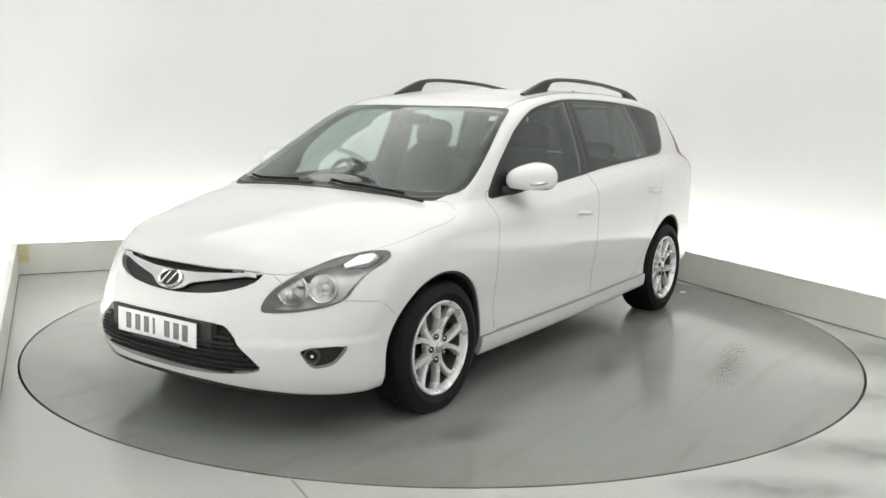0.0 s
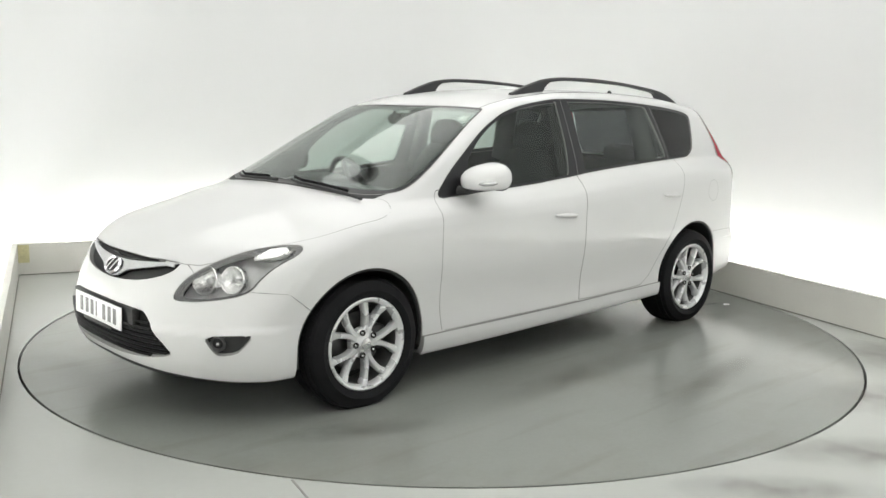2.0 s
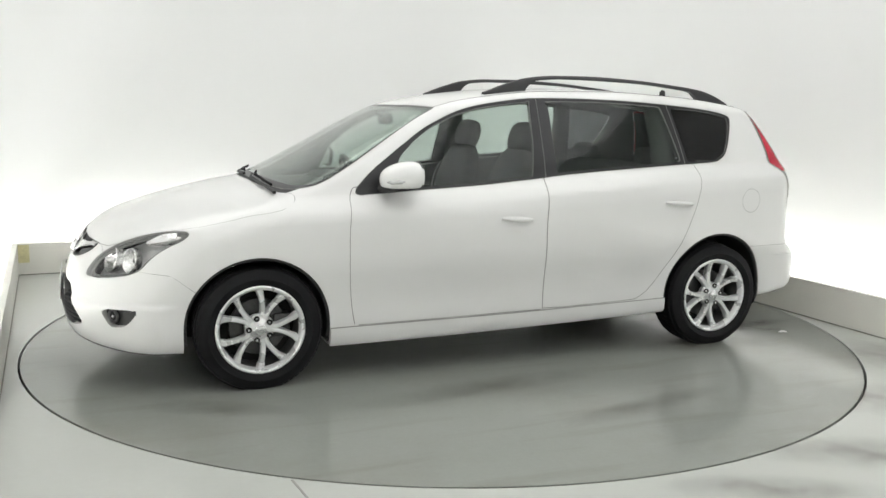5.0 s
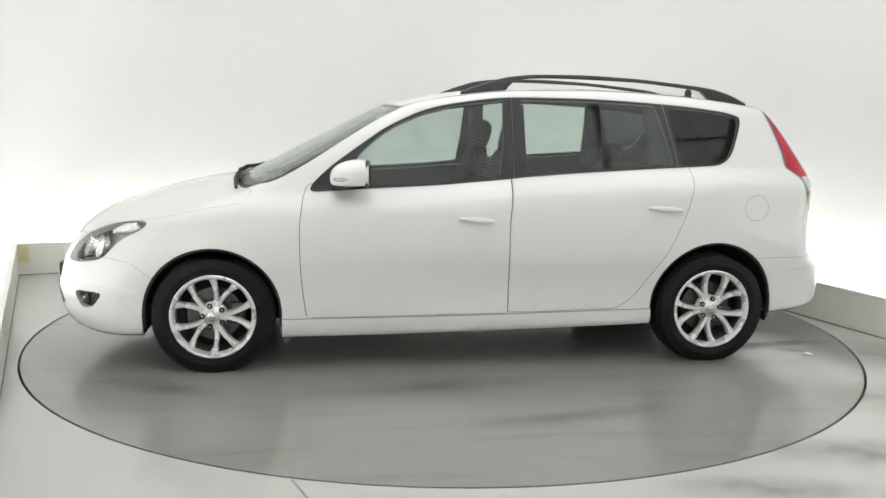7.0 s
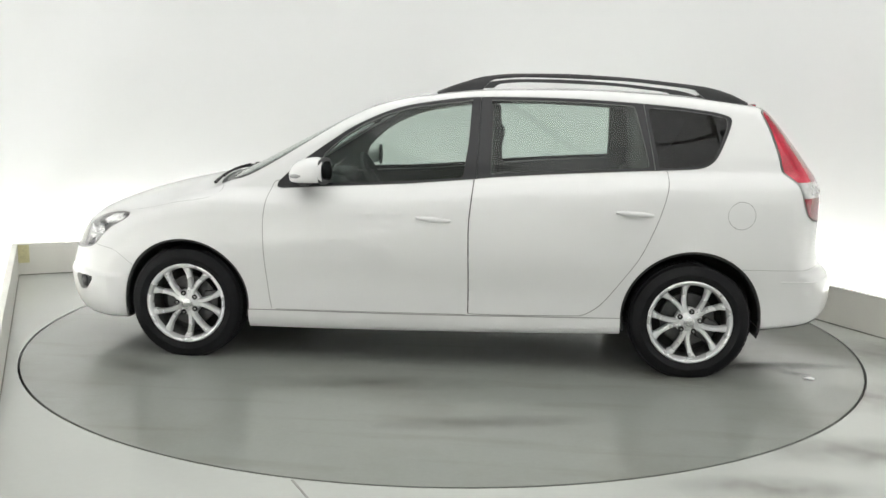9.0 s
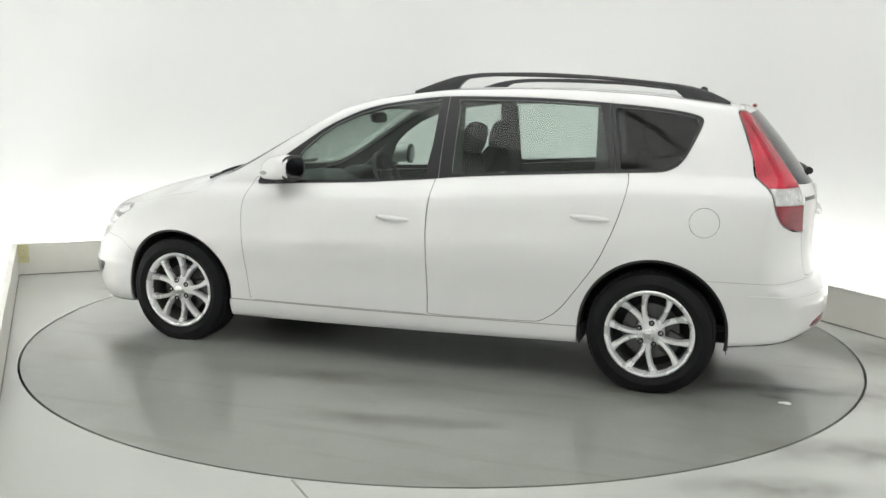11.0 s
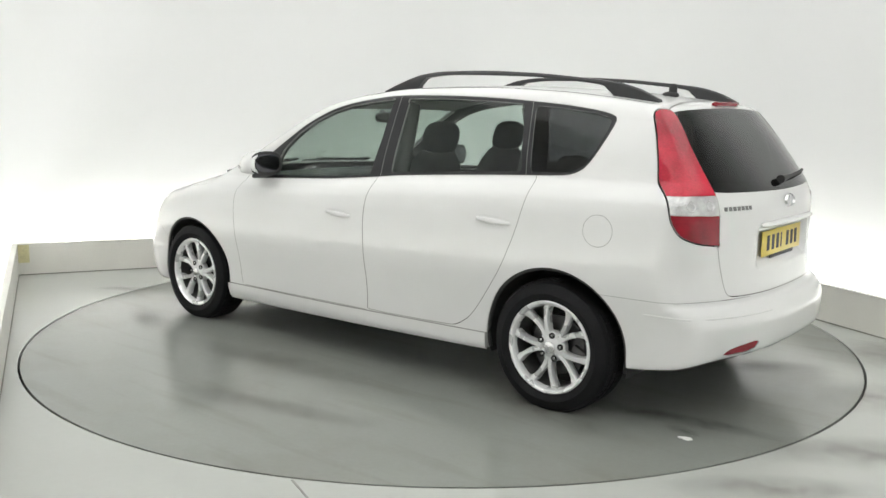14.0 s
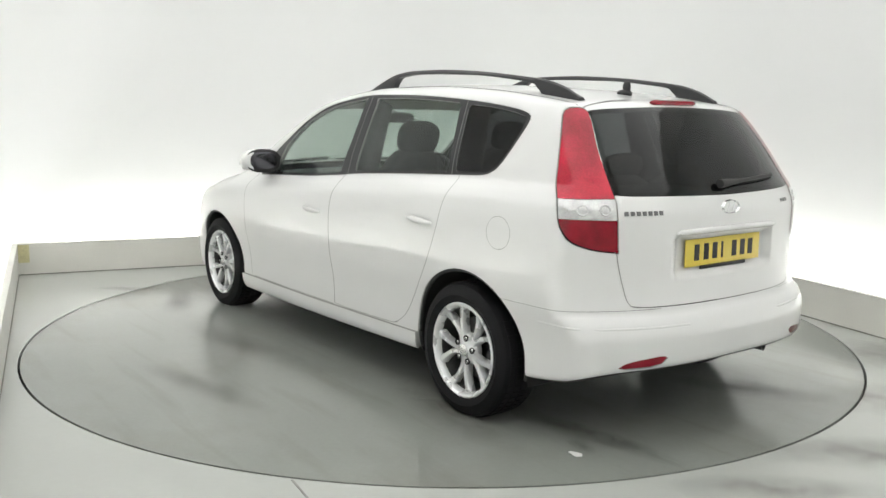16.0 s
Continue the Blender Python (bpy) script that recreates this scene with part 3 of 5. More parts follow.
def soften(poly, d=0.016):
    """The outline with each corner rounded off."""
    out = []
    q = [Vector(p) for p in poly]
    for i, p in enumerate(q):
        a, b = q[i - 1] - p, q[(i + 1) % len(q)] - p
        a, b = p + a * min(0.45, d / a.length), p + b * min(0.45, d / b.length)
        for k in range(5):
            u = k / 4
            r = a * (1 - u) ** 2 + p * 2 * u * (1 - u) + b * u * u
            out.append((r.x, r.y))
    return out


SKIN.cut("side", arch_outline(*ARCH_F), "gone", 0, delete=True)
SKIN.cut("side", arch_outline(*ARCH_R), "gone", 0, delete=True)
SKIN.cut("side", DLO, "trim", 0.0015)
SKIN.cut("side", soften(GLASS_F), "glass_f", 0.001, ("trim",))
SKIN.cut("side", soften(GLASS_R), "glass_r", 0.001, ("trim",))
SKIN.cut("side", soften(GLASS_Q), "glass_q", 0.001, ("trim",))
SKIN.cut("side", [(-0.226, 0.9), (-0.236, 1.6), (1.2, 1.6), (1.2, 0.9)], "trim_f", 0.002, ("trim",))
SKIN.cut("side", [(-1.185, 0.9), (-1.06, 1.6), (-0.1, 1.6), (-0.1, 0.9)], "trim_r", 0.002, ("trim",))
SCREEN = [(1.262, -0.2), (1.262, 0.0), (1.252, 0.3), (1.20, 0.58), (1.14, 0.705), (1.08, 0.742), (1.01, 0.748), (0.895, 0.733), (0.72, 0.692), (0.538, 0.64),
          (0.375, 0.598), (0.355, 0.57), (0.375, 0.45), (0.41, 0.15), (0.415, 0.0), (0.415, -0.2)]
SKIN.cut("top", rounded(SCREEN, 1), "screen_seal", 0.002)
INNER = [(1.215, -0.2), (1.215, 0.0), (1.203, 0.3), (1.16, 0.57), (1.11, 0.69), (1.065, 0.728), (1.0, 0.738), (0.895, 0.724), (0.72, 0.684), (0.538, 0.632),
         (0.390, 0.592), (0.375, 0.565), (0.40, 0.45), (0.432, 0.15), (0.437, 0.0), (0.437, -0.2)]
SKIN.cut("top", rounded(INNER, 1), "screen", 0.0008, ("screen_seal",))
HOOD = [(1.290, -0.2), (1.290, 0.0), (1.278, 0.3), (1.228, 0.60), (1.168, 0.725), (1.155, 0.77), (1.185, 0.818), (1.25, 0.836), (1.34, 0.836), (1.5, 0.815),
        (1.72, 0.765), (1.875, 0.675), (2.012, 0.58), (2.07, 0.46), (2.118, 0.2), (2.130, 0.0), (2.130, -0.2)]
SKIN.cut("top", rounded(HOOD, 1), "hood", 0.0011)
SKIN.cut("top", [(1.36, -0.2), (1.36, 0.6), (1.24, 0.66), (1.13, 0.715), (1.0, 0.68), (1.0, -0.2)], "cowl", 0, ("body",))
HEAD = [(-0.882, 0.557), (-0.840, 0.632), (-0.744, 0.697), (-0.585, 0.762), (-0.440, 0.786), (-0.358, 0.786), (-0.352, 0.765), (-0.366, 0.746), (-0.437, 0.707),
        (-0.491, 0.657), (-0.525, 0.606), (-0.580, 0.580), (-0.700, 0.560), (-0.80, 0.553)]
SKIN.cut("corner", rounded(HEAD, 2), "headlight", 0.002, ("body", "hood"))
BEZEL = [(-0.845, 0.578), (-0.805, 0.640), (-0.725, 0.690), (-0.580, 0.745), (-0.440, 0.771), (-0.372, 0.771), (-0.385, 0.748), (-0.452, 0.700),
         (-0.506, 0.650), (-0.538, 0.606), (-0.588, 0.590), (-0.700, 0.572), (-0.79, 0.567)]
SKIN.cut("corner", rounded(BEZEL, 2), "lamp_open", 0, ("headlight",))
SKIN.relabel(lambda c: c[:, 0] > 0, "bezel", ("headlight",))
SKIN.relabel(lambda c: c[:, 0] > 0, "headlight", ("lamp_open",))
UPPER = [(-0.1, 0.702), (0.103, 0.702), (0.30, 0.703), (0.475, 0.706), (0.437, 0.653), (0.298, 0.612), (0.10, 0.592), (-0.1, 0.589)]
SKIN.cut("front", rounded(UPPER, 1), "grille_back", 0, ("body", "hood"))
LOWER = [(-0.1, 0.502), (0.36, 0.498), (0.40, 0.475), (0.540, 0.332), (0.51, 0.310), (0.38, 0.290), (0.13, 0.276), (-0.1, 0.274)]
SKIN.cut("front", rounded(LOWER, 1), "intake_back", 0, ("body",))
WINGBAR = [(-0.1, 0.672), (0.1, 0.672), (0.25, 0.683), (0.452, 0.701), (0.455, 0.696), (0.3, 0.668), (0.2, 0.650), (0.12, 0.634), (0.085, 0.612), (0.05, 0.600), (0.0, 0.597), (-0.1, 0.597)]
SKIN.cut("front", rounded(WINGBAR, 1), "grille_wing", 0, ("grille_back",))
FOG = [(-0.722, 0.417), (-0.506, 0.422), (-0.545, 0.37), (-0.58, 0.338), (-0.655, 0.328), (-0.68, 0.35)]
SKIN.cut("corner", rounded(FOG, 1), "fog_back", 0, ("body",))
SKIN.cut("side", [(1.60, 0.05), (1.60, 0.45), (1.655, 0.50), (1.76, 0.585), (1.90, 0.60), (2.05, 0.66), (2.06, 0.80), (2.5, 0.80), (2.5, 0.05)], "bumper_f", 0.001)
SKIN.relabel(lambda c: (c[:, 0] > 1.97) & (c[:, 2] < 0.72), "bumper_f")
TAILLAMP = [(-0.530, 1.396), (-0.632, 1.396), (-0.650, 1.331), (-0.664, 1.218), (-0.716, 1.05), (-0.726, 1.021), (-0.738, 0.835), (-0.738, 0.822), (-0.725, 0.822), (-0.632, 0.832), (-0.535, 0.864),
            (-0.49, 0.93), (-0.486, 1.025), (-0.502, 1.165), (-0.519, 1.297)]
SKIN.cut("rear_corner", rounded(TAILLAMP, 2), "lamp", 0.0035)
SKIN.cut("rear_corner", [(-0.3, 1.032), (-0.9, 1.036), (-0.9, 1.6), (-0.3, 1.6)], "lamp_red", 0.001, ("lamp",))
SKIN.cut("rear_corner", [(-0.3, 0.962), (-0.9, 0.948), (-0.9, 0.5), (-0.3, 0.5)], "lamp_low", 0.001, ("lamp",))
GATE = [(-0.2, 1.437), (0.0, 1.437), (0.30, 1.432), (0.50, 1.41), (0.56, 1.385), (0.572, 1.33), (0.60, 1.21), (0.617, 1.05), (0.618, 0.9), (0.608, 0.80), (0.585, 0.70),
        (0.565, 0.62), (0.545, 0.597), (0.44, 0.592), (0.0, 0.588), (-0.2, 0.588)]
SKIN.cut("rear", rounded(GATE, 1), "gate", 0.0018)
RWIN = [(-0.2, 1.405), (0.0, 1.405), (0.235, 1.402), (0.49, 1.390), (0.545, 1.378), (0.556, 1.33), (0.585, 1.2), (0.604, 1.06), (0.598, 1.047), (0.30, 1.042), (0.0, 1.036), (-0.2, 1.036)]
SKIN.cut("rear", rounded(RWIN, 1), "rear_glass", 0.001, ("gate",))
SKIN.cut("side", [(-1.60, 0.585), (-2.6, 0.585), (-2.6, 0.05), (-1.60, 0.05)], "bumper_r", 0.001)
SKIN.relabel(lambda c: (c[:, 0] < -2.03) & (c[:, 2] < 0.586), "bumper_r")
REARFOG = [(-0.738, 0.356), (-0.788, 0.388), (-0.975, 0.408), (-0.925, 0.360)]
SKIN.cut("rear_corner", rounded(REARFOG, 1), "rear_fog", 0.0015, ("bumper_r",))
DOOR_F = [(0.888, 0.93), (0.900, 0.846), (0.910, 0.758), (0.906, 0.546), (0.891, 0.389), (0.878, 0.305), (0.872, 0.289), (0.855, 0.283), (-0.17, 0.294), (-0.1966, 0.294),
          (-0.198, 0.319), (-0.195, 0.6), (-0.191, 0.778), (-0.205, 0.92), (-0.217, 1.08), (0.5, 1.02), (0.86, 0.99)]
SKIN.cut("side", rounded(DOOR_F, 1), "door_f", 0.0019)
DOOR_R = [(-0.199, 0.295), (-0.78, 0.309), (-0.821, 0.32), (-0.901, 0.373), (-1.01, 0.522), (-1.092, 0.642), (-1.17, 0.824), (-1.212, 0.971), (-1.221, 1.049), (-1.20, 1.12),
          (-0.3, 1.08), (-0.219, 1.08), (-0.207, 0.92), (-0.193, 0.778), (-0.197, 0.6), (-0.200, 0.319)]
SKIN.cut("side", rounded(DOOR_R, 1), "door_r", 0.0019)
FLAP = [(-1.588 + 0.07 * math.cos(a), 0.866 + 0.071 * math.sin(a)) for a in np.linspace(0, 2 * math.pi, 40)[:-1]]
SKIN.cut("side", FLAP, "flap", 0.0011)
SKIN.cut(lambda p: p[:, 2] - BOTTOM(p[:, 0]) - 0.008 - 0.022 * np.clip((p[:, 0] - 1.9) / 0.2, 0, 1) * np.clip((0.75 - p[:, 1]) / 0.45, 0, 1), None, "under", 0, ("body", "bumper_f", "bumper_r"))
SKIN.cut("side", [(1.2, 0.05), (1.2, 0.278), (0.0, 0.288), (-1.2, 0.312), (-1.2, 0.05)], "sill", 0)
SKIN.cut("top", [(0.5, -0.2), (0.5, 0.555), (-0.6, 0.562), (-1.76, 0.545), (-1.76, -0.2)], "roof", 0.0012)
SKIN.relabel(lambda c: (c[:, 0] > 0.86) & (c[:, 2] < 0.97), "wing")


# ---- the car ----
car = new("car", None)
tagged(car, "white five-door estate car with black roof rails on a turntable", "car")


def cylinder_between(bm, a, b, r0, r1=None, n=14, cap=True):
    a, b = Vector(a), Vector(b)
    q = (b - a).to_track_quat("Z", "Y").to_matrix().to_4x4()
    r1 = r0 if r1 is None else r1
    rings = [[bm.verts.new(Matrix.Translation(c) @ q @ Vector((r * math.cos(2 * math.pi * i / n), r * math.sin(2 * math.pi * i / n), 0))) for i in range(n)]
             for c, r in ((a, r0), (b, r1))]
    for i in range(n):
        bm.faces.new((rings[0][i], rings[0][(i + 1) % n], rings[1][(i + 1) % n], rings[1][i]))
    if cap:
        bm.faces.new(rings[0][::-1])
        bm.faces.new(rings[1])


def tube(bm, pts, r, n=10, flat=1.0):
    """A bent bar through points; flat squeezes its height."""
    pts = [Vector(p) for p in pts]
    rings = []
    for i, p in enumerate(pts):
        d = (pts[min(i + 1, len(pts) - 1)] - pts[max(i - 1, 0)]).normalized()
        u = d.cross(Vector((0, 0, 1))).normalized()
        w = u.cross(d)
        rr = r[i] if isinstance(r, (list, tuple)) else r
        rings.append([bm.verts.new(p + u * rr * math.cos(2 * math.pi * k / n) + w * rr * flat * math.sin(2 * math.pi * k / n)) for k in range(n)])
    for a, b in zip(rings, rings[1:]):
        for k in range(n):
            bm.faces.new((a[k], a[(k + 1) % n], b[(k + 1) % n], b[k]))
    bm.faces.new(rings[0][::-1])
    bm.faces.new(rings[-1])


def blob(bm, centre, half, power=2.6, nu=28, nv=16, m=None):
    """A rounded block (superellipsoid)."""
    def sp(v, e):
        return math.copysign(abs(v) ** e, v)
    e = 2 / power
    rows = []
    for j in range(1, nv):
        b = -math.pi / 2 + math.pi * j / nv
        row = []
        for i in range(nu):
            a = 2 * math.pi * i / nu
            p = Vector((half[0] * sp(math.cos(b), e) * sp(math.cos(a), e), half[1] * sp(math.cos(b), e) * sp(math.sin(a), e), half[2] * sp(math.sin(b), e)))
            p = (m @ p if m else p) + Vector(centre)
            row.append(bm.verts.new(p))
        rows.append(row)
    ends = []
    for s in (-1, 1):
        p = Vector((0, 0, s * half[2]))
        ends.append(bm.verts.new((m @ p if m else p) + Vector(centre)))
    for a, b in zip(rows, rows[1:]):
        for i in range(nu):
            bm.faces.new((a[i], a[(i + 1) % nu], b[(i + 1) % nu], b[i]))
    for i in range(nu):
        bm.faces.new((ends[0], rows[0][(i + 1) % nu], rows[0][i]))
        bm.faces.new((ends[1], rows[-1][i], rows[-1][(i + 1) % nu]))


def skin_at(x=None, y=None, z=None, lift=0.0, rear=False):
    """The point of the skin that has two of the coordinates given, and its normal."""
    if y is None:
        c, o = np.array([[x, 0.0, z]]), np.array([[x, 1.3, z]])
    elif z is None:
        c, o = np.array([[x, y, 0.6]]), np.array([[x, y, 2.0]])
    else:
        s = -1 if rear else 1
        c, o = np.array([[s * 1.2, y, z]]), np.array([[s * 3.0, y, z]])
    p = on_body(c, o)
    n = skin_normals(p)
    return Vector(p[0] + n[0] * lift), Vector(n[0])


# painted panels
body = shell("body_shell", ("body",), M["white"], car)
shell("roof", ("roof",), M["white"], car)
shell("bonnet", ("hood",), M["white"], car)
front_bumper = shell("front_bumper", ("bumper_f",), M["white"], car, flange=0.03)
rear_bumper = shell("rear_bumper", ("bumper_r",), M["white"], car, flange=0.015)
tailgate = shell("tailgate", ("gate",), M["white"], car)
shell("rear_window", ("rear_glass",), M["privacy"], tailgate, thick=0.004, lift=0.001, label="dark tinted rear window")
shell("underbody", ("under",), M["plastic"], car, lift=0.001)
shell("cowl_panel", ("cowl",), M["plastic"], car)
shell("windscreen_seal", ("screen_seal",), M["trim"], car)
shell("windscreen", ("screen",), M["screen"], car, thick=0.004, label="clear raked windscreen")
for s in (1, -1):
    front = shell("front_door", ("door_f",), M["white"], car, side=s)
    shell("window_surround", ("trim_f",), M["trim"], front, side=s)
    shell("window", ("glass_f",), M["glass"], front, side=s, lift=-0.003, thick=0.004)
    rear = shell("rear_door", ("door_r",), M["white"], car, side=s)
    shell("window_surround", ("trim_r",), M["trim"], rear, side=s)
    shell("window", ("glass_r",), M["glass"], rear, side=s, lift=-0.003, thick=0.004)
    shell("quarter_window_surround", ("trim",), M["trim"], car, side=s)
    shell("quarter_window", ("glass_q",), M["privacy"], car, side=s, lift=-0.001, thick=0.004, label="dark tinted quarter window")
    shell("front_wing", ("wing",), M["white"], car, side=s)
    shell("side_skirt", ("sill",), M["white"], car, side=s, lift=0.017, flange=0.028)
    shell("fuel_flap" if s == 1 else "quarter_plate", ("flap",), M["white"], car, side=s)
    for door, x0, x1, zc in ((front, -0.10, 0.08, 0.800), (rear, -1.142, -0.955, 0.858)):
        # pull handle: a bowed bar on two feet over a shallow cup
        bm = bmesh.new()
        pts, rad = [], []
        for i in range(15):
            u = i / 14
            x = x0 + (x1 - x0) * u
            p, nrm = skin_at(x=x, z=zc + 0.012 * u, lift=0.003 + 0.017 * math.sin(math.pi * min(1, max(0, u))) ** 0.5)
            pts.append((p.x, p.y * s, p.z))
            rad.append(0.006 + 0.006 * math.sin(math.pi * u))
        tube(bm, pts, rad, 10, 1.25)
        part("handle", bm, M["white"], door, "body-coloured pull handle")

# dark inner skin, headliner and wheel wells
shell("door_lining", ("body", "wing", "door_f", "door_r", "gate", "sill", "bumper_r", "lamp", "lamp_red", "lamp_low", "rear_fog", "trim_f", "trim_r", "trim", "flap"), M["lining"], car, lift=-0.028, flange=0)
shell("headliner", ("roof",), M["headliner"], car, lift=-0.03, flange=0)
shell("engine_bay_cover", ("hood", "bumper_f"), M["dark"], car, lift=-0.05, flange=0)
for cx, cz, r in (ARCH_F, ARCH_R):
    for s in (1, -1):
        bm = bmesh.new()
        n = 36
        rows = []
        for i in range(n + 1):
            a = -0.28 + (math.pi + 0.56) * i / n
            x, z = cx + (r + 0.004) * math.cos(a), cz + (r + 0.004) * math.sin(a)
            yo = float(WIDE(np.array([z]))[0] - TAPER(np.array([x]))[0]) - 0.012
            rows.append([bm.verts.new((x, yo * s, z)), bm.verts.new((x, 0.52 * s, z))])
        for a, b in zip(rows, rows[1:]):
            bm.faces.new((a[0], a[1], b[1], b[0]))
        bm.faces.new([q[1] for q in rows])
        part("wheel_arch_liner", bm, M["dark"], car)
        # narrow black lip inside the arch edge
        bm = bmesh.new()
        pts = []
        for i in range(n + 1):
            a = -0.20 + (math.pi + 0.40) * i / n
            x, z = cx + (r - 0.006) * math.cos(a), cz + (r - 0.006) * math.sin(a)
            yo = float(WIDE(np.array([z]))[0] - TAPER(np.array([x]))[0]) - 0.014
            pts.append((x, yo * s, z))
        tube(bm, pts, 0.009, 8)
        part("arch_lip", bm, M["plastic"], car)
bm = bmesh.new()
box(bm, (-1.95, -0.60, 0.285), (1.85, 0.60, 0.32), 0.01)
part("floor_pan", bm, M["dark"], car)
bm = bmesh.new()
box(bm, (-1.02, -0.70, 0.215), (1.0, 0.70, 0.28), 0.01)
part("chassis", bm, M["plastic"], car)


# wheels
def build_wheel():
    """An alloy wheel with five split spokes, its outer face towards +y, its axle at the origin."""
    hub = new("wheel", None)
    hub.parent = car
    R, r0 = 0.312, 0.214
    bm = bmesh.new()
    prof = [(r0 - 0.004, -0.19), (r0 + 0.012, -0.198), (R - 0.035, -0.205), (R - 0.012, -0.190), (R - 0.002, -0.165), (R, -0.130), (R, -0.045), (R - 0.002, -0.018),
            (R - 0.014, 0.008), (R - 0.036, 0.020), (r0 + 0.045, 0.024), (r0 + 0.040, 0.027), (r0 + 0.034, 0.024), (r0 + 0.014, 0.016), (r0 + 0.006, 0.008), (r0 - 0.003, 0.004)]
    spin_profile(bm, prof, 72)
    for v in bm.verts:
        if v.co.z < -0.297:
            v.co.z = -0.297
    part("tyre", bm, M["rubber"], hub, "black rubber tyre with tread")
    # tread blocks: two circling grooves as sunk rings are covered by blocks standing proud
    bm = bmesh.new()
    for k in range(60):
        a = 2 * math.pi * k / 60
        if abs(math.sin(a) + 1) < 0.06:
            continue
        for y0, y1 in ((-0.168, -0.135), (-0.125, -0.092), (-0.082, -0.049), (-0.039, -0.012)):
            m = Matrix.Rotation(-a, 4, "Y")
            box(bm, (R - 0.006, y0, -0.0135), (R + 0.0035 - 0.003 * (y0 < -0.15 or y1 > -0.02), y1, 0.0135), m=m)
    tread = part("tread", bm, M["rubber"], hub)
    tagged(tread, kind="stuff")
    bm = bmesh.new()
    spin_profile(bm, [(r0 + 0.004, 0.008), (r0 + 0.006, 0.014), (r0, 0.018), (r0 - 0.010, 0.014), (r0 - 0.018, 0.0), (r0 - 0.021, -0.018)], 72)
    part("rim", bm, M["rim"], hub, "silver alloy rim")
    # barrel's dark colour holds brake dust and the shade behind the spokes
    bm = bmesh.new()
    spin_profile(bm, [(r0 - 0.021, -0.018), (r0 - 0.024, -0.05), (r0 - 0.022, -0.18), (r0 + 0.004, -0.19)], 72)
    part("rim_barrel", bm, M["barrel"], hub, "inner barrel of the rim, dark with dust and painted shade")
    bm = bmesh.new()
    spin_profile(bm, [(0.002, 0.004), (0.024, 0.003), (0.030, -0.002), (0.052, -0.008), (0.070, -0.020), (0.074, -0.045), (0.002, -0.05)], 48)
    part("hub_plate", bm, M["rim"], hub)
    for k in range(5):
        base = math.radians(72 * k)
        for side in (-1, 1):
            bm = bmesh.new()
            path, n = [], 9
            rows = []
            for i in range(n):
                u = i / (n - 1)
                rr = 0.040 + (r0 - 0.014 - 0.040) * u
                ang = base + side * (0.085 + 0.25 * u ** 1.25)
                if u < 0.25:
                    ang = base + side * (0.085 + 0.25 * 0.177 + (0.25 - u) * 0.4)
                width = 0.0155 - 0.0025 * math.sin(math.pi * u) + 0.006 * max(0, u - 0.75) * 4
                y = -0.010 - 0.004 * u + 0.012 * u * u
                d, t = Vector((math.cos(ang), 0, math.sin(ang))), Vector((-math.sin(ang), 0, math.cos(ang)))
                c = d * rr
                rows.append([bm.verts.new(c + t * a + Vector((0, yy, 0))) for a, yy in
                             ((-width, y - 0.035), (-width, y - 0.006), (-width * 0.62, y + 0.002), (width * 0.62, y + 0.002), (width, y - 0.006), (width, y - 0.035))])
            for a, b in zip(rows, rows[1:]):
                for i in range(6):
                    bm.faces.new((a[i], a[(i + 1) % 6], b[(i + 1) % 6], b[i]))
            bm.faces.new(rows[0][::-1])
            bm.faces.new(rows[-1])
            part("spoke", bm, M["rim"], hub)
        a = base + math.radians(36)
        bm = bmesh.new()
        spin_profile(bm, [(0.0145, -0.006), (0.0145, -0.0125), (0.012, -0.0135), (0.0005, -0.0135)], 16, m=Matrix.Translation((0.056 * math.cos(a), 0.0085, 0.056 * math.sin(a))))
        part("nut_recess", bm, M["ink"], hub)
        bm = bmesh.new()
        spin_profile(bm, [(0.0085, -0.014), (0.0085, -0.001), (0.006, 0.002), (0.0005, 0.002)], 6, m=Matrix.Translation((0.056 * math.cos(a), 0.0, 0.056 * math.sin(a))))
        part("wheel_nut", bm, M["satin"], hub)
    bm = bmesh.new()
    spin_profile(bm, [(0.0265, 0.000), (0.026, 0.006), (0.020, 0.009), (0.0005, 0.010)], 32)
    part("centre_cap", bm, M["satin"], hub)
    bm = bmesh.new()
    spin_profile(bm, [(0.05, -0.075), (0.14, -0.075), (0.142, -0.08), (0.142, -0.092), (0.14, -0.097), (0.05, -0.097)], 48)
    part("brake_disc", bm, M["steel"], hub)
    bm = bmesh.new()
    box(bm, (0.075, -0.12, -0.06), (0.158, -0.055, 0.06), 0.012)
    part("brake_calliper", bm, M["steel"], hub)
    bm = bmesh.new()
    spin_profile(bm, [(0.001, -0.13), (r0 - 0.02, -0.135)], 32)
    part("wheel_back", bm, M["dark"], hub)
    return hub


wheel = build_wheel()
wheel.matrix_basis = Matrix.Translation((AXLE_F[0], 0.845, AXLE_F[1])) @ Matrix.Rotation(radians(180), 4, "Y")
copy_thing(wheel, Matrix.Translation((AXLE_R[0], 0.845, AXLE_R[1])) @ Matrix.Rotation(radians(152), 4, "Y"))
copy_thing(wheel, Matrix.Translation((AXLE_F[0], -0.845, AXLE_F[1])) @ Matrix.Rotation(radians(180), 4, "Z"))
copy_thing(wheel, Matrix.Translation((AXLE_R[0], -0.845, AXLE_R[1])) @ Matrix.Rotation(radians(180), 4, "Z"))


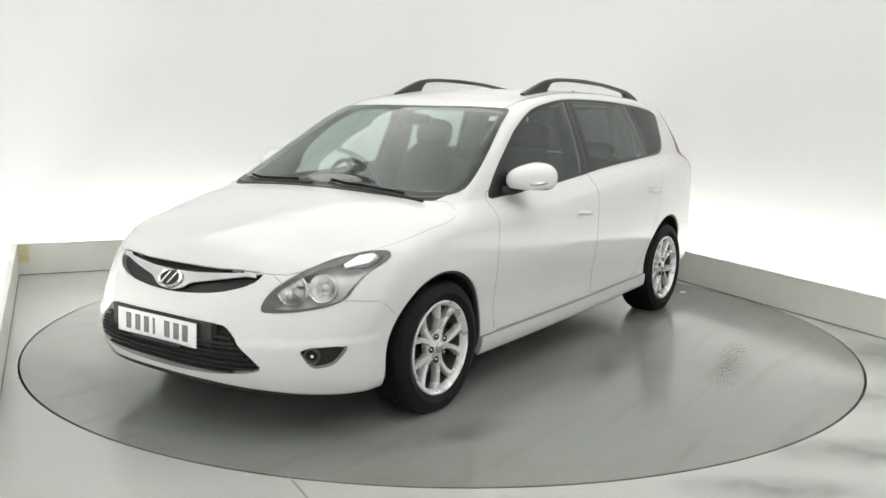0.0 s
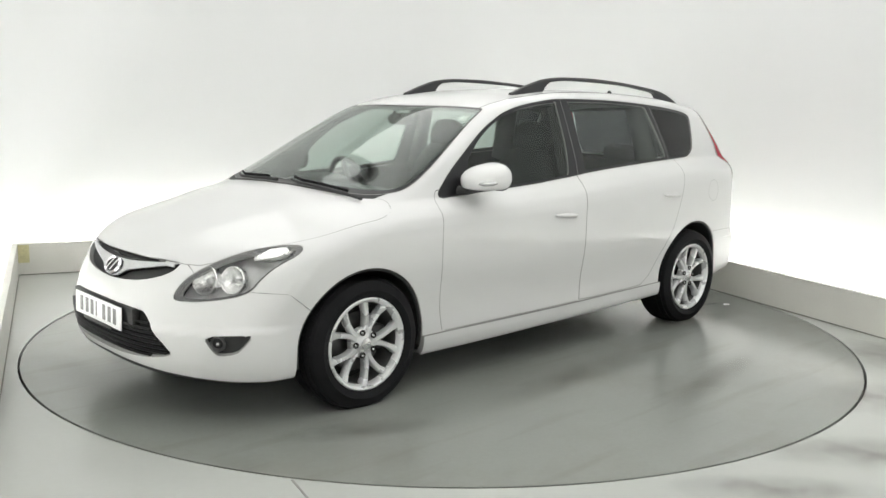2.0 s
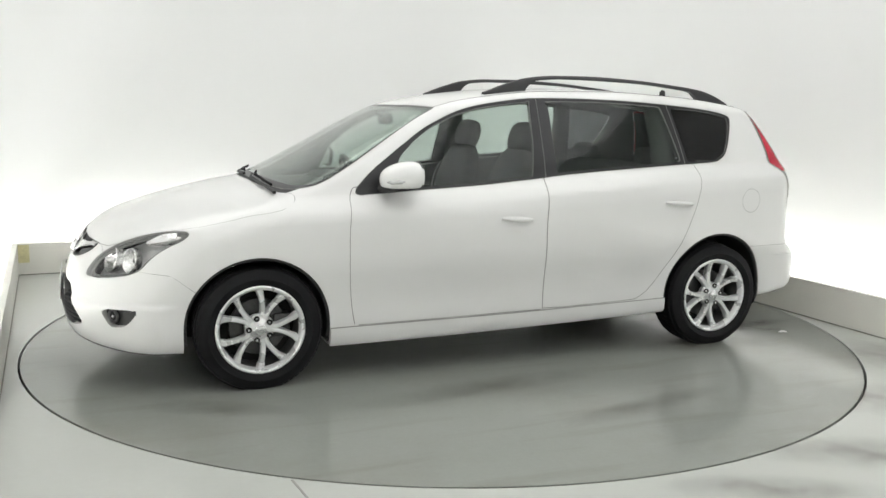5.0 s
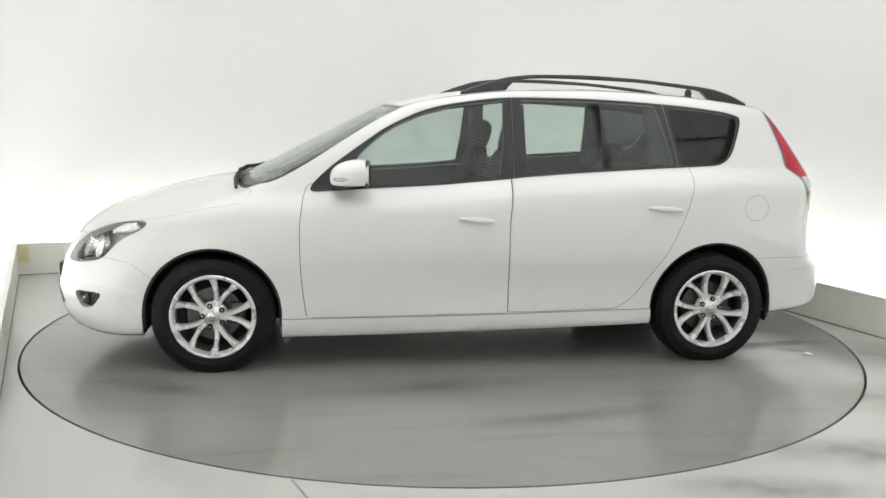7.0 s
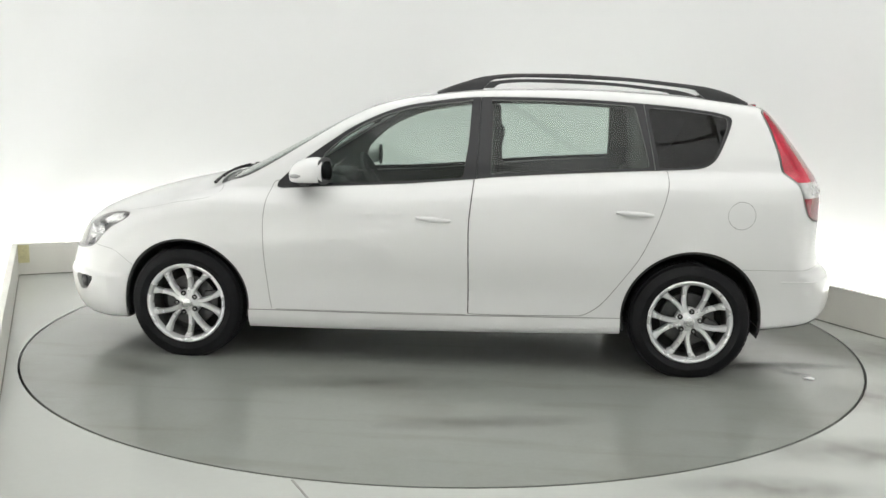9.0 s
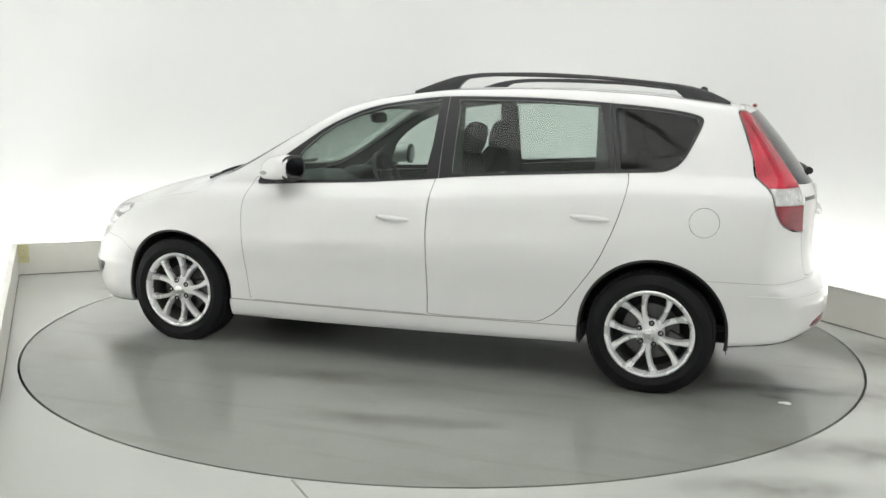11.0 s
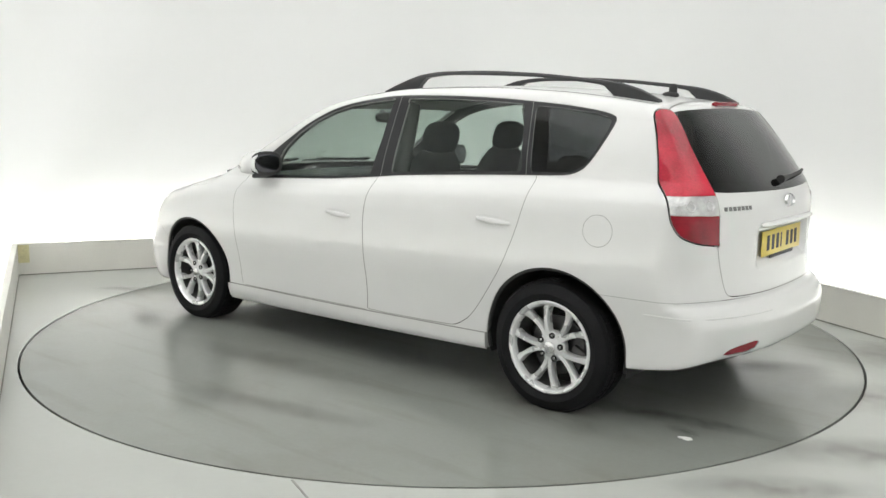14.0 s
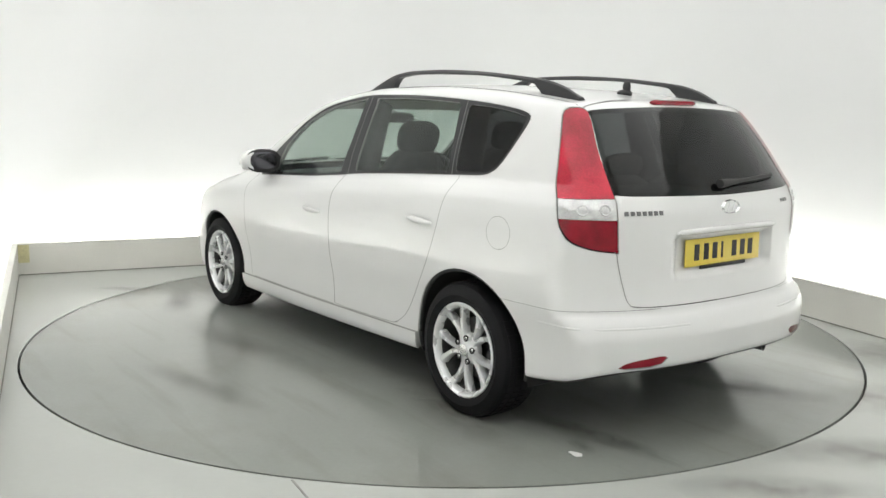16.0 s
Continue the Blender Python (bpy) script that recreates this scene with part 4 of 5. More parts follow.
# grille, intake, plate, fog lamps
shell("upper_grille", ("grille_back",), M["plastic"], car, lift=-0.022, flange=0, label="black recessed upper grille")
shell("grille_wing", ("grille_wing",), M["satin"], car, lift=0.004, thick=0.016, label="chrome winged grille bar")
badge = new("front_badge", None)
badge.parent = car
p, nrm = skin_at(y=0.0, z=0.636)
badge.matrix_basis = Matrix.Translation(p + nrm * 0.010) @ nrm.to_track_quat("Z", "Y").to_matrix().to_4x4()


def oval_badge(parent, rx, ry, ring_mat, back_mat):
    bm = bmesh.new()
    n = 36
    inner, outer, top = [], [], []
    for i in range(n):
        a = 2 * math.pi * i / n
        c, s = math.cos(a), math.sin(a)
        inner.append(bm.verts.new((rx * 0.80 * c, ry * 0.76 * s, 0.004)))
        top.append(bm.verts.new((rx * 0.90 * c, ry * 0.88 * s, 0.010)))
        outer.append(bm.verts.new((rx * c, ry * s, 0.0)))
    for i in range(n):
        j = (i + 1) % n
        bm.faces.new((outer[i], outer[j], top[j], top[i]))
        bm.faces.new((top[i], top[j], inner[j], inner[i]))
    part("badge_ring", bm, ring_mat, parent)
    bm = bmesh.new()
    bm.faces.new([bm.verts.new((rx * 0.82 * math.cos(2 * math.pi * i / n), ry * 0.8 * math.sin(2 * math.pi * i / n), 0.004)) for i in range(n)])
    part("badge_field", bm, back_mat, parent)
    bm = bmesh.new()
    for x0 in (-0.34, 0.22):
        vs = box(bm, (rx * x0, -ry * 0.66, 0.004), (rx * (x0 + 0.16), ry * 0.66, 0.009))
        for v in vs:
            v.co.x += v.co.y * 0.55
    part("badge_mark", bm, ring_mat, parent)


oval_badge(badge, 0.074, 0.043, M["chrome"], M["ink"])
intake = shell("lower_intake", ("intake_back",), M["dark"], car, lift=-0.028, flange=0, label="black slatted lower intake")
for band in range(8):
    z = 0.298 + 0.0215 * band
    w = float(np.interp(z, [0.285, 0.31, 0.332, 0.475], [0.34, 0.50, 0.53, 0.395])) - 0.014
    pts = []
    for y in np.linspace(-w, w, 29):
        p, nrm = skin_at(y=abs(y), z=z, lift=-0.012)
        pts.append((p.x, y, p.z))
    bm = bmesh.new()
    tube(bm, pts, 0.011, 6, 0.42)
    part("intake_slat", bm, M["plastic"], intake)


def number_plate(name, parent, m, w, h, mat, label, ink="ink"):
    plate = new(name, None)
    plate.parent = parent
    plate.matrix_basis = m
    plate["label"] = label
    bm = bmesh.new()
    box(bm, (-w / 2, -h / 2, -0.004), (w / 2, h / 2, 0.0), 0.0015)
    part("plate_board", bm, mat, plate)
    for i, x in enumerate((-0.186, -0.122, -0.062, -0.012, 0.075, 0.135, 0.192)):
        bm = bmesh.new()
        box(bm, (x - (0.007 if i == 3 else 0.017), -0.034, 0.0), (x + (0.007 if i == 3 else 0.017), 0.036, 0.0012))
        part("plain_bar", bm, M[ink], plate)
    bm = bmesh.new()
    box(bm, (-0.16, -h / 2 - 0.014, -0.003), (0.16, -h / 2 + 0.002, 0.002), 0.001)
    part("plate_footer", bm, M["ink"], plate)
    return plate


number_plate("number_plate", car, Matrix.Translation((2.258, 0.0, 0.440)) @ Matrix.Rotation(radians(90), 4, "Z") @ Matrix.Rotation(radians(88), 4, "X"), 0.525, 0.105, M["plate_white"],
             "white front number plate with plain bars greyed by painted glare", "glare_ink")
bm = bmesh.new()
box(bm, (2.20, -0.33, 0.395), (2.236, 0.33, 0.497), 0.006)
part("plate_carrier", bm, M["plastic"], car)
for s in (1, -1):
    fog = shell("fog_lamp", ("fog_back",), M["plastic"], car, side=s, lift=-0.03, flange=0, label="dark fog lamp recess with a round lamp")
    bm = bmesh.new()
    spin_profile(bm, [(0.001, -0.035), (0.020, -0.030), (0.034, -0.012), (0.038, 0.0), (0.041, 0.002), (0.043, -0.002), (0.043, -0.02)], 28, "z")
    p, nrm = skin_at(y=0.700, z=0.377)
    d = (nrm * 0.75 + Vector((0.25, 0, 0))).normalized()
    c = p - nrm * 0.016
    m = Matrix.Translation((c.x, c.y * s, c.z)) @ Vector((d.x, d.y * s, d.z)).to_track_quat("Z", "Y").to_matrix().to_4x4()
    bmesh.ops.transform(bm, matrix=m @ Matrix.Scale(0.78, 4), verts=bm.verts[:])
    part("fog_reflector", bm, M["grey_ink"], fog)
    bm = bmesh.new()
    blob(bm, (c.x - 0.008 * d.x, (c.y - 0.008 * d.y) * s, c.z), (0.010, 0.010, 0.010), 2.0, 12, 8)
    part("bulb_shield", bm, M["satin"], fog)

    # headlights: housing, bowls, indicator and clear cover
    light = shell("headlight", ("headlight", "bezel"), M["housing"], car, side=s, lift=0.0, flange=0, label="swept headlight with two round reflectors")
    light.data.transform(Matrix.Translation((-0.062, -0.039 * s, -0.026)))
    shell("headlight_bezel", ("bezel",), M["bezel"], light, side=s, lift=-0.006, flange=0.014)
    shell("lamp_cover", ("headlight", "bezel"), M["lens"], light, side=s, lift=0.0005, thick=0.003)
    for name, y, z, r in (("main_reflector", 0.590, 0.650, 0.060), ("dip_reflector", 0.688, 0.652, 0.054)):
        p, nrm = skin_at(y=y, z=z)
        d = (nrm * 0.6 + Vector((0.4, 0.0, 0.0))).normalized()
        c = p - nrm * 0.030
        bm = bmesh.new()
        spin_profile(bm, [(0.001, -0.045), (0.02, -0.043), (r * 0.55, -0.034), (r * 0.85, -0.014), (r, 0.004), (r + 0.004, 0.006), (r + 0.007, 0.002), (r + 0.007, -0.03)], 40, "z")
        m = Matrix.Translation((c.x, c.y * s, c.z)) @ Vector((d.x, d.y * s, d.z)).to_track_quat("Z", "Y").to_matrix().to_4x4()
        bmesh.ops.transform(bm, matrix=m, verts=bm.verts[:])
        part(name, bm, M["reflector"], light)
        bm = bmesh.new()
        spin_profile(bm, [(0.001, -0.004), (r * 0.12, -0.006), (r * 0.2, -0.012), (r * 0.2, -0.03)], 24, "z")
        bmesh.ops.transform(bm, matrix=m @ Matrix.Translation((0, 0, -0.012)), verts=bm.verts[:])
        part("bulb_cap", bm, M["lamp_clear"], light)
    bm = bmesh.new()
    pts = [(1.87, 0.735, 0.725), (1.80, 0.765, 0.740), (1.74, 0.783, 0.752), (1.70, 0.797, 0.760)]
    tube(bm, [(x - 0.02, (y - 0.03) * s, z) for x, y, z in pts], [0.020, 0.044, 0.040, 0.014], 12, 0.75)
    part("indicator_reflector", bm, M["reflector"], light)
    bm = bmesh.new()
    blob(bm, (1.722, 0.775 * s, 0.752), (0.012, 0.010, 0.010), 2, 12, 8)
    part("indicator_bulb", bm, M["amber"], light)

    # tail lamps
    tail = shell("tail_lamp", ("lamp_red",), M["lamp_red"], car, side=s, lift=0.004, flange=0.02, label="tall red tail lamp with a clear band")
    shell("clear_band", ("lamp",), M["lamp_clear"], tail, side=s, lift=0.004, flange=0.02)
    for y in (0.655, 0.735):
        p, nrm = skin_at(y=y, z=0.992, rear=True, lift=0.0045)
        bm = bmesh.new()
        spin_profile(bm, [(0.001, -0.004), (0.012, -0.003), (0.019, 0.001), (0.022, 0.002), (0.024, -0.001)], 24, "z")
        bmesh.ops.transform(bm, matrix=Matrix.Translation((p.x, p.y * s, p.z)) @ Vector((nrm.x, nrm.y * s, nrm.z)).to_track_quat("Z", "Y").to_matrix().to_4x4(), verts=bm.verts[:])
        part("bulb_ring", bm, M["lamp_clear"], tail)
    shell("lower_lens", ("lamp_low",), M["lamp_deep"], tail, side=s, lift=0.004, flange=0.02)
    shell("rear_fog_lamp", ("rear_fog",), M["lamp_deep"], rear_bumper, side=s, lift=-0.003, flange=0.01)

    # door mirrors
    mirror = new("door_mirror", None)
    mirror.parent = car
    mirror["label"] = "white door mirror on a black foot"
    bm = bmesh.new()
    turn = Matrix.Rotation(radians(-8 * s), 4, "Z")
    blob(bm, (0.640, 0.912 * s, 1.046), (0.112, 0.114, 0.076), 2.4, 40, 24, turn)
    for v in bm.verts:
        v.co.x = max(v.co.x, 0.563)
        lead = max(0.0, v.co.x - 0.60)
        v.co.z += -0.16 * lead
        v.co.y += -0.22 * lead * s
        inboard = max(0.0, 0.90 - v.co.y * s)
        v.co.z = 1.040 + (v.co.z - 1.040) * (1 - 1.5 * inboard)
        if v.co.z < 0.992:
            v.co.z = 0.992 + (v.co.z - 0.992) * 0.3
    part("cap", bm, M["white"], mirror)
    bm = bmesh.new()
    blob(bm, (0.564, 0.905 * s, 1.046), (0.014, 0.108, 0.072), 2.5, 28, 10, turn)
    part("mirror_frame", bm, M["plastic"], mirror)
    bm = bmesh.new()
    blob(bm, (0.552, 0.908 * s, 1.048), (0.004, 0.084, 0.053), 2.6, 28, 8, turn)
    part("mirror_glass", bm, M["mirror"], mirror)
    bm = bmesh.new()
    tube(bm, [(0.66, 0.86 * s, 0.985), (0.69, 0.82 * s, 0.972), (0.71, 0.775 * s, 0.975)], [0.024, 0.026, 0.034], 14, 0.7)
    part("foot", bm, M["plastic"], mirror)
    bm = bmesh.new()
    tube(bm, [(0.738, 0.925 * s, 1.018), (0.722, 0.965 * s, 1.020), (0.690, 0.993 * s, 1.023), (0.650, 1.003 * s, 1.026)], [0.008, 0.013, 0.013, 0.007], 10, 0.9)
    part("side_repeater", bm, M["lamp_clear"], mirror)

    # roof rails: a bowed bar with a long front foot and a deep rear foot
    rail = new("roof_rail", None)
    rail.parent = car
    rail["label"] = "black roof rail"
    top = curve1([(0.02, 1.476), (-0.13, 1.529), (-0.257, 1.562), (-0.415, 1.577), (-0.635, 1.579), (-0.95, 1.567), (-1.265, 1.540), (-1.44, 1.519), (-1.56, 1.488), (-1.665, 1.440)])
    low = curve1([(0.02, 1.460), (-0.16, 1.494), (-0.25, 1.512), (-0.29, 1.543), (-0.48, 1.557), (-0.95, 1.546), (-1.26, 1.519), (-1.38, 1.502), (-1.42, 1.470), (-1.50, 1.448), (-1.665, 1.430)])
    xs = np.concatenate([np.linspace(0.02, -0.32, 16), np.linspace(-0.36, -1.28, 20), np.linspace(-1.30, -1.665, 22)])
    bm = bmesh.new()
    rows = []
    for x in xs:
        xa = np.array([x])
        zt, zb = float(top(xa)[0]), float(low(xa)[0])
        if x > -0.25 or x < -1.435:
            zb = min(zb, float(skin_at(x=x, y=0.48)[0].z) - 0.004)
        yc = 0.48 - 0.012 * ((x + 0.8) / 0.8) ** 2
        h = max(zt - zb, 0.004)
        w = 0.017
        rows.append([bm.verts.new((x, (yc + a) * s, z)) for a, z in ((w, zb), (w + 0.002, zb + h * 0.5), (w * 0.75, zt - h * 0.10), (w * 0.3, zt), (-w * 0.3, zt), (-w * 0.75, zt - h * 0.10), (-w, zb + h * 0.5), (-w, zb))])
    for a, b in zip(rows, rows[1:]):
        for i in range(8):
            bm.faces.new((a[i], a[(i + 1) % 8], b[(i + 1) % 8], b[i]))
    bm.faces.new(rows[0])
    bm.faces.new(rows[-1][::-1])
    part("bar", bm, M["rail"], rail)
    # roof ditch strip beside the rail
    bm = bmesh.new()
    pts = []
    for x in np.linspace(0.36, -1.72, 40):
        p, nrm = skin_at(x=x, y=0.5575 if x > -1.5 else 0.548, lift=-0.002)
        pts.append((p.x, p.y * s, p.z))
    tube(bm, pts, 0.0035, 6)
    part("roof_strip", bm, M["plastic"], rail)

# wipers
for pts in (((1.235, 0.66, 0.0), (1.262, 0.42, 0), (1.270, 0.18, 0), (1.235, 0.05, 0)), ((1.272, -0.02, 0.0), (1.268, -0.25, 0), (1.225, -0.46, 0), (1.16, -0.60, 0))):
    wiper = new("wiper", None)
    wiper.parent = car
    line = []
    for (xa, ya, _), (xb, yb, _) in zip(pts, pts[1:]):
        for k in range(6):
            u = k / 6
            p, nrm = skin_at(x=xa + (xb - xa) * u, y=abs(ya + (yb - ya) * u), lift=0.016)
            line.append((p.x, ya + (yb - ya) * u, p.z))
    bm = bmesh.new()
    tube(bm, line, [0.009 - 0.004 * i / len(line) for i in range(len(line))], 8)
    part("wiper_arm", bm, M["plastic"], wiper)
    bm = bmesh.new()
    tube(bm, [(x - 0.022, y, z + 0.012) for x, y, z in line[3:]], 0.006, 8, 1.3)
    part("wiper_blade", bm, M["rubber"], wiper)

# tailgate furniture
bm = bmesh.new()
rows = []
for i in range(15):
    y = -0.155 + 0.31 * i / 14
    p, nrm = skin_at(y=y, z=1.418, rear=True)
    rows.append((p.x - 0.006, y, 1.424))
tube(bm, rows, [0.006] + [0.013] * 13 + [0.006], 10, 0.95)
part("brake_light", bm, M["lamp_deep"], tailgate, "red high-level brake light")
bm = bmesh.new()
rows = []
for i in range(25):
    y = -0.34 + 0.68 * i / 24
    p, nrm = skin_at(y=y, z=0.892, rear=True)
    rows.append((p.x - 0.012, y, 0.897 - 0.004 * (y / 0.34) ** 2))
tube(bm, rows, [0.006] + [0.016] * 23 + [0.006], 10, 0.8)
part("plate_garnish", bm, M["white"], tailgate, "body-coloured strip over the plate")
number_plate("number_plate", tailgate, Matrix.Translation((-2.102, 0.0, 0.797)) @ Matrix.Rotation(radians(-90), 4, "Z") @ Matrix.Rotation(radians(89), 4, "X"), 0.525, 0.118, M["yellow"],
             "yellow rear number plate with dark plain bars")
rbadge = new("rear_badge", None)
rbadge.parent = tailgate
p, nrm = skin_at(y=0.0, z=0.985, rear=True)
rbadge.matrix_basis = Matrix.Translation(p + nrm * 0.002) @ Matrix.Rotation(radians(-90), 4, "Z") @ Matrix.Rotation(radians(84), 4, "X")
oval_badge(rbadge, 0.062, 0.032, M["chrome"], M["white"])
for k in range(7):
    y = 0.575 - 0.026 * k
    p, nrm = skin_at(y=y, z=0.978, rear=True)
    bm = bmesh.new()
    box(bm, (-0.009, -0.009, -0.001), (0.009, 0.009, 0.0025), m=Matrix.Translation(p) @ nrm.to_track_quat("Z", "Y").to_matrix().to_4x4())
    part("lettering_bar", bm, M["grey_ink"], tailgate)
for k in range(3):
    y = -0.44 - 0.03 * k
    p, nrm = skin_at(y=-y, z=0.99, rear=True)
    bm = bmesh.new()
    box(bm, (-0.009, -0.008, -0.001), (0.009, 0.008, 0.0025), m=Matrix.Translation((p.x, y, p.z)) @ Vector((nrm.x, -nrm.y, nrm.z)).to_track_quat("Z", "Y").to_matrix().to_4x4())
    part("lettering_bar", bm, M["grey_ink"], tailgate)
rw = new("rear_wiper", None)
rw.parent = tailgate
line = []
for i in range(12):
    u = i / 11
    y, z = 0.035 - 0.44 * u, 1.072 + 0.022 * u
    p, nrm = skin_at(y=abs(y), z=z, rear=True, lift=0.018)
    line.append((p.x, y, p.z))
bm = bmesh.new()
tube(bm, line, [0.020, 0.018, 0.014, 0.011] + [0.008] * 8, 10)
part("wiper_arm", bm, M["plastic"], rw)
bm = bmesh.new()
tube(bm, [(x + 0.004, y, z - 0.010) for x, y, z in line[3:]], 0.006, 8, 1.4)
part("wiper_blade", bm, M["rubber"], rw)
# raised crease of the rear bumper, tow cover, exhaust
for s in (1, -1):
    bm = bmesh.new()
    pts = []
    for i in range(24):
        u = i / 23
        y = 0.30 + 0.40 * u
        p, nrm = skin_at(y=y, z=0.522, rear=True, lift=-0.003)
        pts.append((p.x, p.y * s, p.z))
    for x in np.linspace(-2.0, -1.80, 10):
        p, nrm = skin_at(x=x, z=0.522, lift=-0.003)
        pts.append((p.x, p.y * s, p.z))
    tube(bm, pts, [0.002] + [0.006] * (len(pts) - 2) + [0.002], 8, 0.9)
    part("bumper_rib", bm, M["white"], rear_bumper)
bm = bmesh.new()
prof = [(0.015, 0.0), (0.020, 0.0), (0.020, 0.30), (0.015, 0.30)]
spin_profile(bm, prof, 24, "z", closed=True, m=Matrix.Translation((-2.075, -0.40, 0.292)) @ Matrix.Rotation(radians(90), 4, "Y"))
part("exhaust_pipe", bm, M["steel"], car, "dark steel exhaust tip")
bm = bmesh.new()
blob(bm, (-1.70, -0.32, 0.30), (0.24, 0.20, 0.06), 3.5)
part("silencer", bm, M["steel"], car)
# roof aerial
bm = bmesh.new()
p, nrm = skin_at(x=-1.50, y=0.012)
blob(bm, (p.x, 0.012, p.z + 0.006), (0.045, 0.020, 0.018), 2.2, 24, 14)
blob(bm, (p.x - 0.012, 0.012, p.z + 0.034), (0.022, 0.012, 0.030), 2.4, 20, 12)
part("aerial", bm, M["plastic"], car, "short black roof aerial")


# ---- inside the car ----
def build_seat(y, x, headrest=True):
    seat = new("front_seat", None)
    seat.parent = car
    seat["label"] = "dark cloth front seat with a headrest"
    bm = bmesh.new()
    blob(bm, (x + 0.28, y, 0.52), (0.27, 0.25, 0.09), 3.6, 28, 14)
    part("cushion", bm, M["seat"], seat)
    bm = bmesh.new()
    lean = Matrix.Rotation(radians(-16), 4, "Y")
    blob(bm, (x - 0.02, y, 0.83), (0.075, 0.235, 0.34), 3.4, 28, 18, lean)
    for v in bm.verts:
        if v.co.z > 0.95:
            v.co.y = y + (v.co.y - y) * (1 - 0.9 * (v.co.z - 0.95))
    part("backrest", bm, M["seat"], seat)
    bm = bmesh.new()
    blob(bm, (x - 0.125, y, 1.215), (0.055, 0.135, 0.095), 2.8, 24, 14, lean)
    part("headrest", bm, M["seat"], seat)
    for d in (-0.05, 0.05):
        bm = bmesh.new()
        cylinder_between(bm, (x - 0.09, y + d, 1.06), (x - 0.12, y + d, 1.17), 0.006)
        part("headrest_post", bm, M["satin"], seat)


build_seat(0.36, -0.17)
build_seat(-0.36, -0.13)
bench = new("rear_bench", None)
bench.parent = car
bench["label"] = "dark cloth rear bench with low headrests"
bm = bmesh.new()
blob(bm, (-0.78, 0, 0.55), (0.24, 0.64, 0.10), 4.5, 32, 12)
part("cushion", bm, M["seat"], bench)
bm = bmesh.new()
blob(bm, (-1.08, 0, 0.80), (0.07, 0.64, 0.27), 4.5, 32, 14, Matrix.Rotation(radians(-20), 4, "Y"))
part("backrest", bm, M["seat"], bench)
for y in (-0.38, 0.38):
    bm = bmesh.new()
    blob(bm, (-1.17, y, 1.10), (0.045, 0.13, 0.06), 3.0, 22, 12)
    part("headrest", bm, M["seat"], bench)
bm = bmesh.new()
blob(bm, (-1.62, 0, 0.98), (0.42, 0.62, 0.02), 5.0, 28, 8)
part("luggage_cover", bm, M["seat"], car)
dash = new("dashboard", None)
dash.parent = car
bm = bmesh.new()
blob(bm, (0.92, 0, 0.83), (0.27, 0.70, 0.125), 4.0, 40, 16)
part("dash_top", bm, M["dash"], dash)
bm = bmesh.new()
blob(bm, (0.72, -0.36, 0.94), (0.09, 0.17, 0.05), 2.8, 24, 12)
part("instrument_hood", bm, M["dash"], dash)
bm = bmesh.new()
box(bm, (0.10, -0.11, 0.30), (0.78, 0.11, 0.66), 0.03)
part("centre_console", bm, M["dash"], dash)
wheel_rim = new("steering_wheel", None)
wheel_rim.parent = car
wheel_rim.matrix_basis = Matrix.Translation((0.52, -0.37, 0.900)) @ Matrix.Rotation(radians(-66), 4, "Y")
bm = bmesh.new()
n, k = 40, 10
rings = [[bm.verts.new(((0.185 + 0.015 * math.cos(2 * math.pi * j / k)) * math.cos(2 * math.pi * i / n), (0.185 + 0.015 * math.cos(2 * math.pi * j / k)) * math.sin(2 * math.pi * i / n), 0.015 * math.sin(2 * math.pi * j / k)))
          for j in range(k)] for i in range(n)]
for i in range(n):
    for j in range(k):
        bm.faces.new((rings[i][j], rings[(i + 1) % n][j], rings[(i + 1) % n][(j + 1) % k], rings[i][(j + 1) % k]))
part("wheel_ring", bm, M["dash"], wheel_rim)
bm = bmesh.new()
blob(bm, (0, 0, -0.01), (0.075, 0.075, 0.03), 2.6, 20, 10)
part("hub_pad", bm, M["dash"], wheel_rim)
for a in (0, 140, 220):
    bm = bmesh.new()
    cylinder_between(bm, (0, 0, -0.01), (0.18 * math.cos(radians(a)), 0.18 * math.sin(radians(a)), 0), 0.018, 0.014)
    part("wheel_arm", bm, M["dash"], wheel_rim)
inner = new("interior_mirror", None)
inner.parent = car
bm = bmesh.new()
blob(bm, (0.44, 0.0, 1.315), (0.018, 0.12, 0.034), 3.0, 28, 10)
part("mirror_body", bm, M["plastic"], inner)
bm = bmesh.new()
cylinder_between(bm, (0.46, 0, 1.33), (0.50, 0, 1.352), 0.012)
part("mirror_stem", bm, M["plastic"], inner)
for s in (1, -1):
    bm = bmesh.new()
    box(bm, (-0.335, 0.60 * s - 0.02, 0.35), (-0.205, 0.60 * s + 0.02, 0.95), 0.01)
    part("pillar_base", bm, M["lining"], car)
    bm = bmesh.new()
    tube(bm, [(-0.27, 0.70 * s, 0.95), (-0.265, 0.64 * s, 1.15), (-0.26, 0.565 * s, 1.40)], [0.055, 0.05, 0.045], 12)
    part("pillar_cover", bm, M["lining"], car)
    bm = bmesh.new()
    tube(bm, [(-1.10, 0.66 * s, 1.02), (-1.09, 0.61 * s, 1.2), (-1.065, 0.54 * s, 1.40)], [0.075, 0.065, 0.05], 12)
    part("pillar_cover", bm, M["lining"], car)
# sticker on the windscreen
p, nrm = skin_at(x=0.478, y=0.555, lift=-0.007)
bm = bmesh.new()
box(bm, (-0.022, -0.028, -0.0005), (0.022, 0.028, 0.0005), m=Matrix.Translation(p) @ nrm.to_track_quat("Z", "Y").to_matrix().to_4x4())
part("windscreen_sticker", bm, M["paper"], car, "small white sticker inside the windscreen")


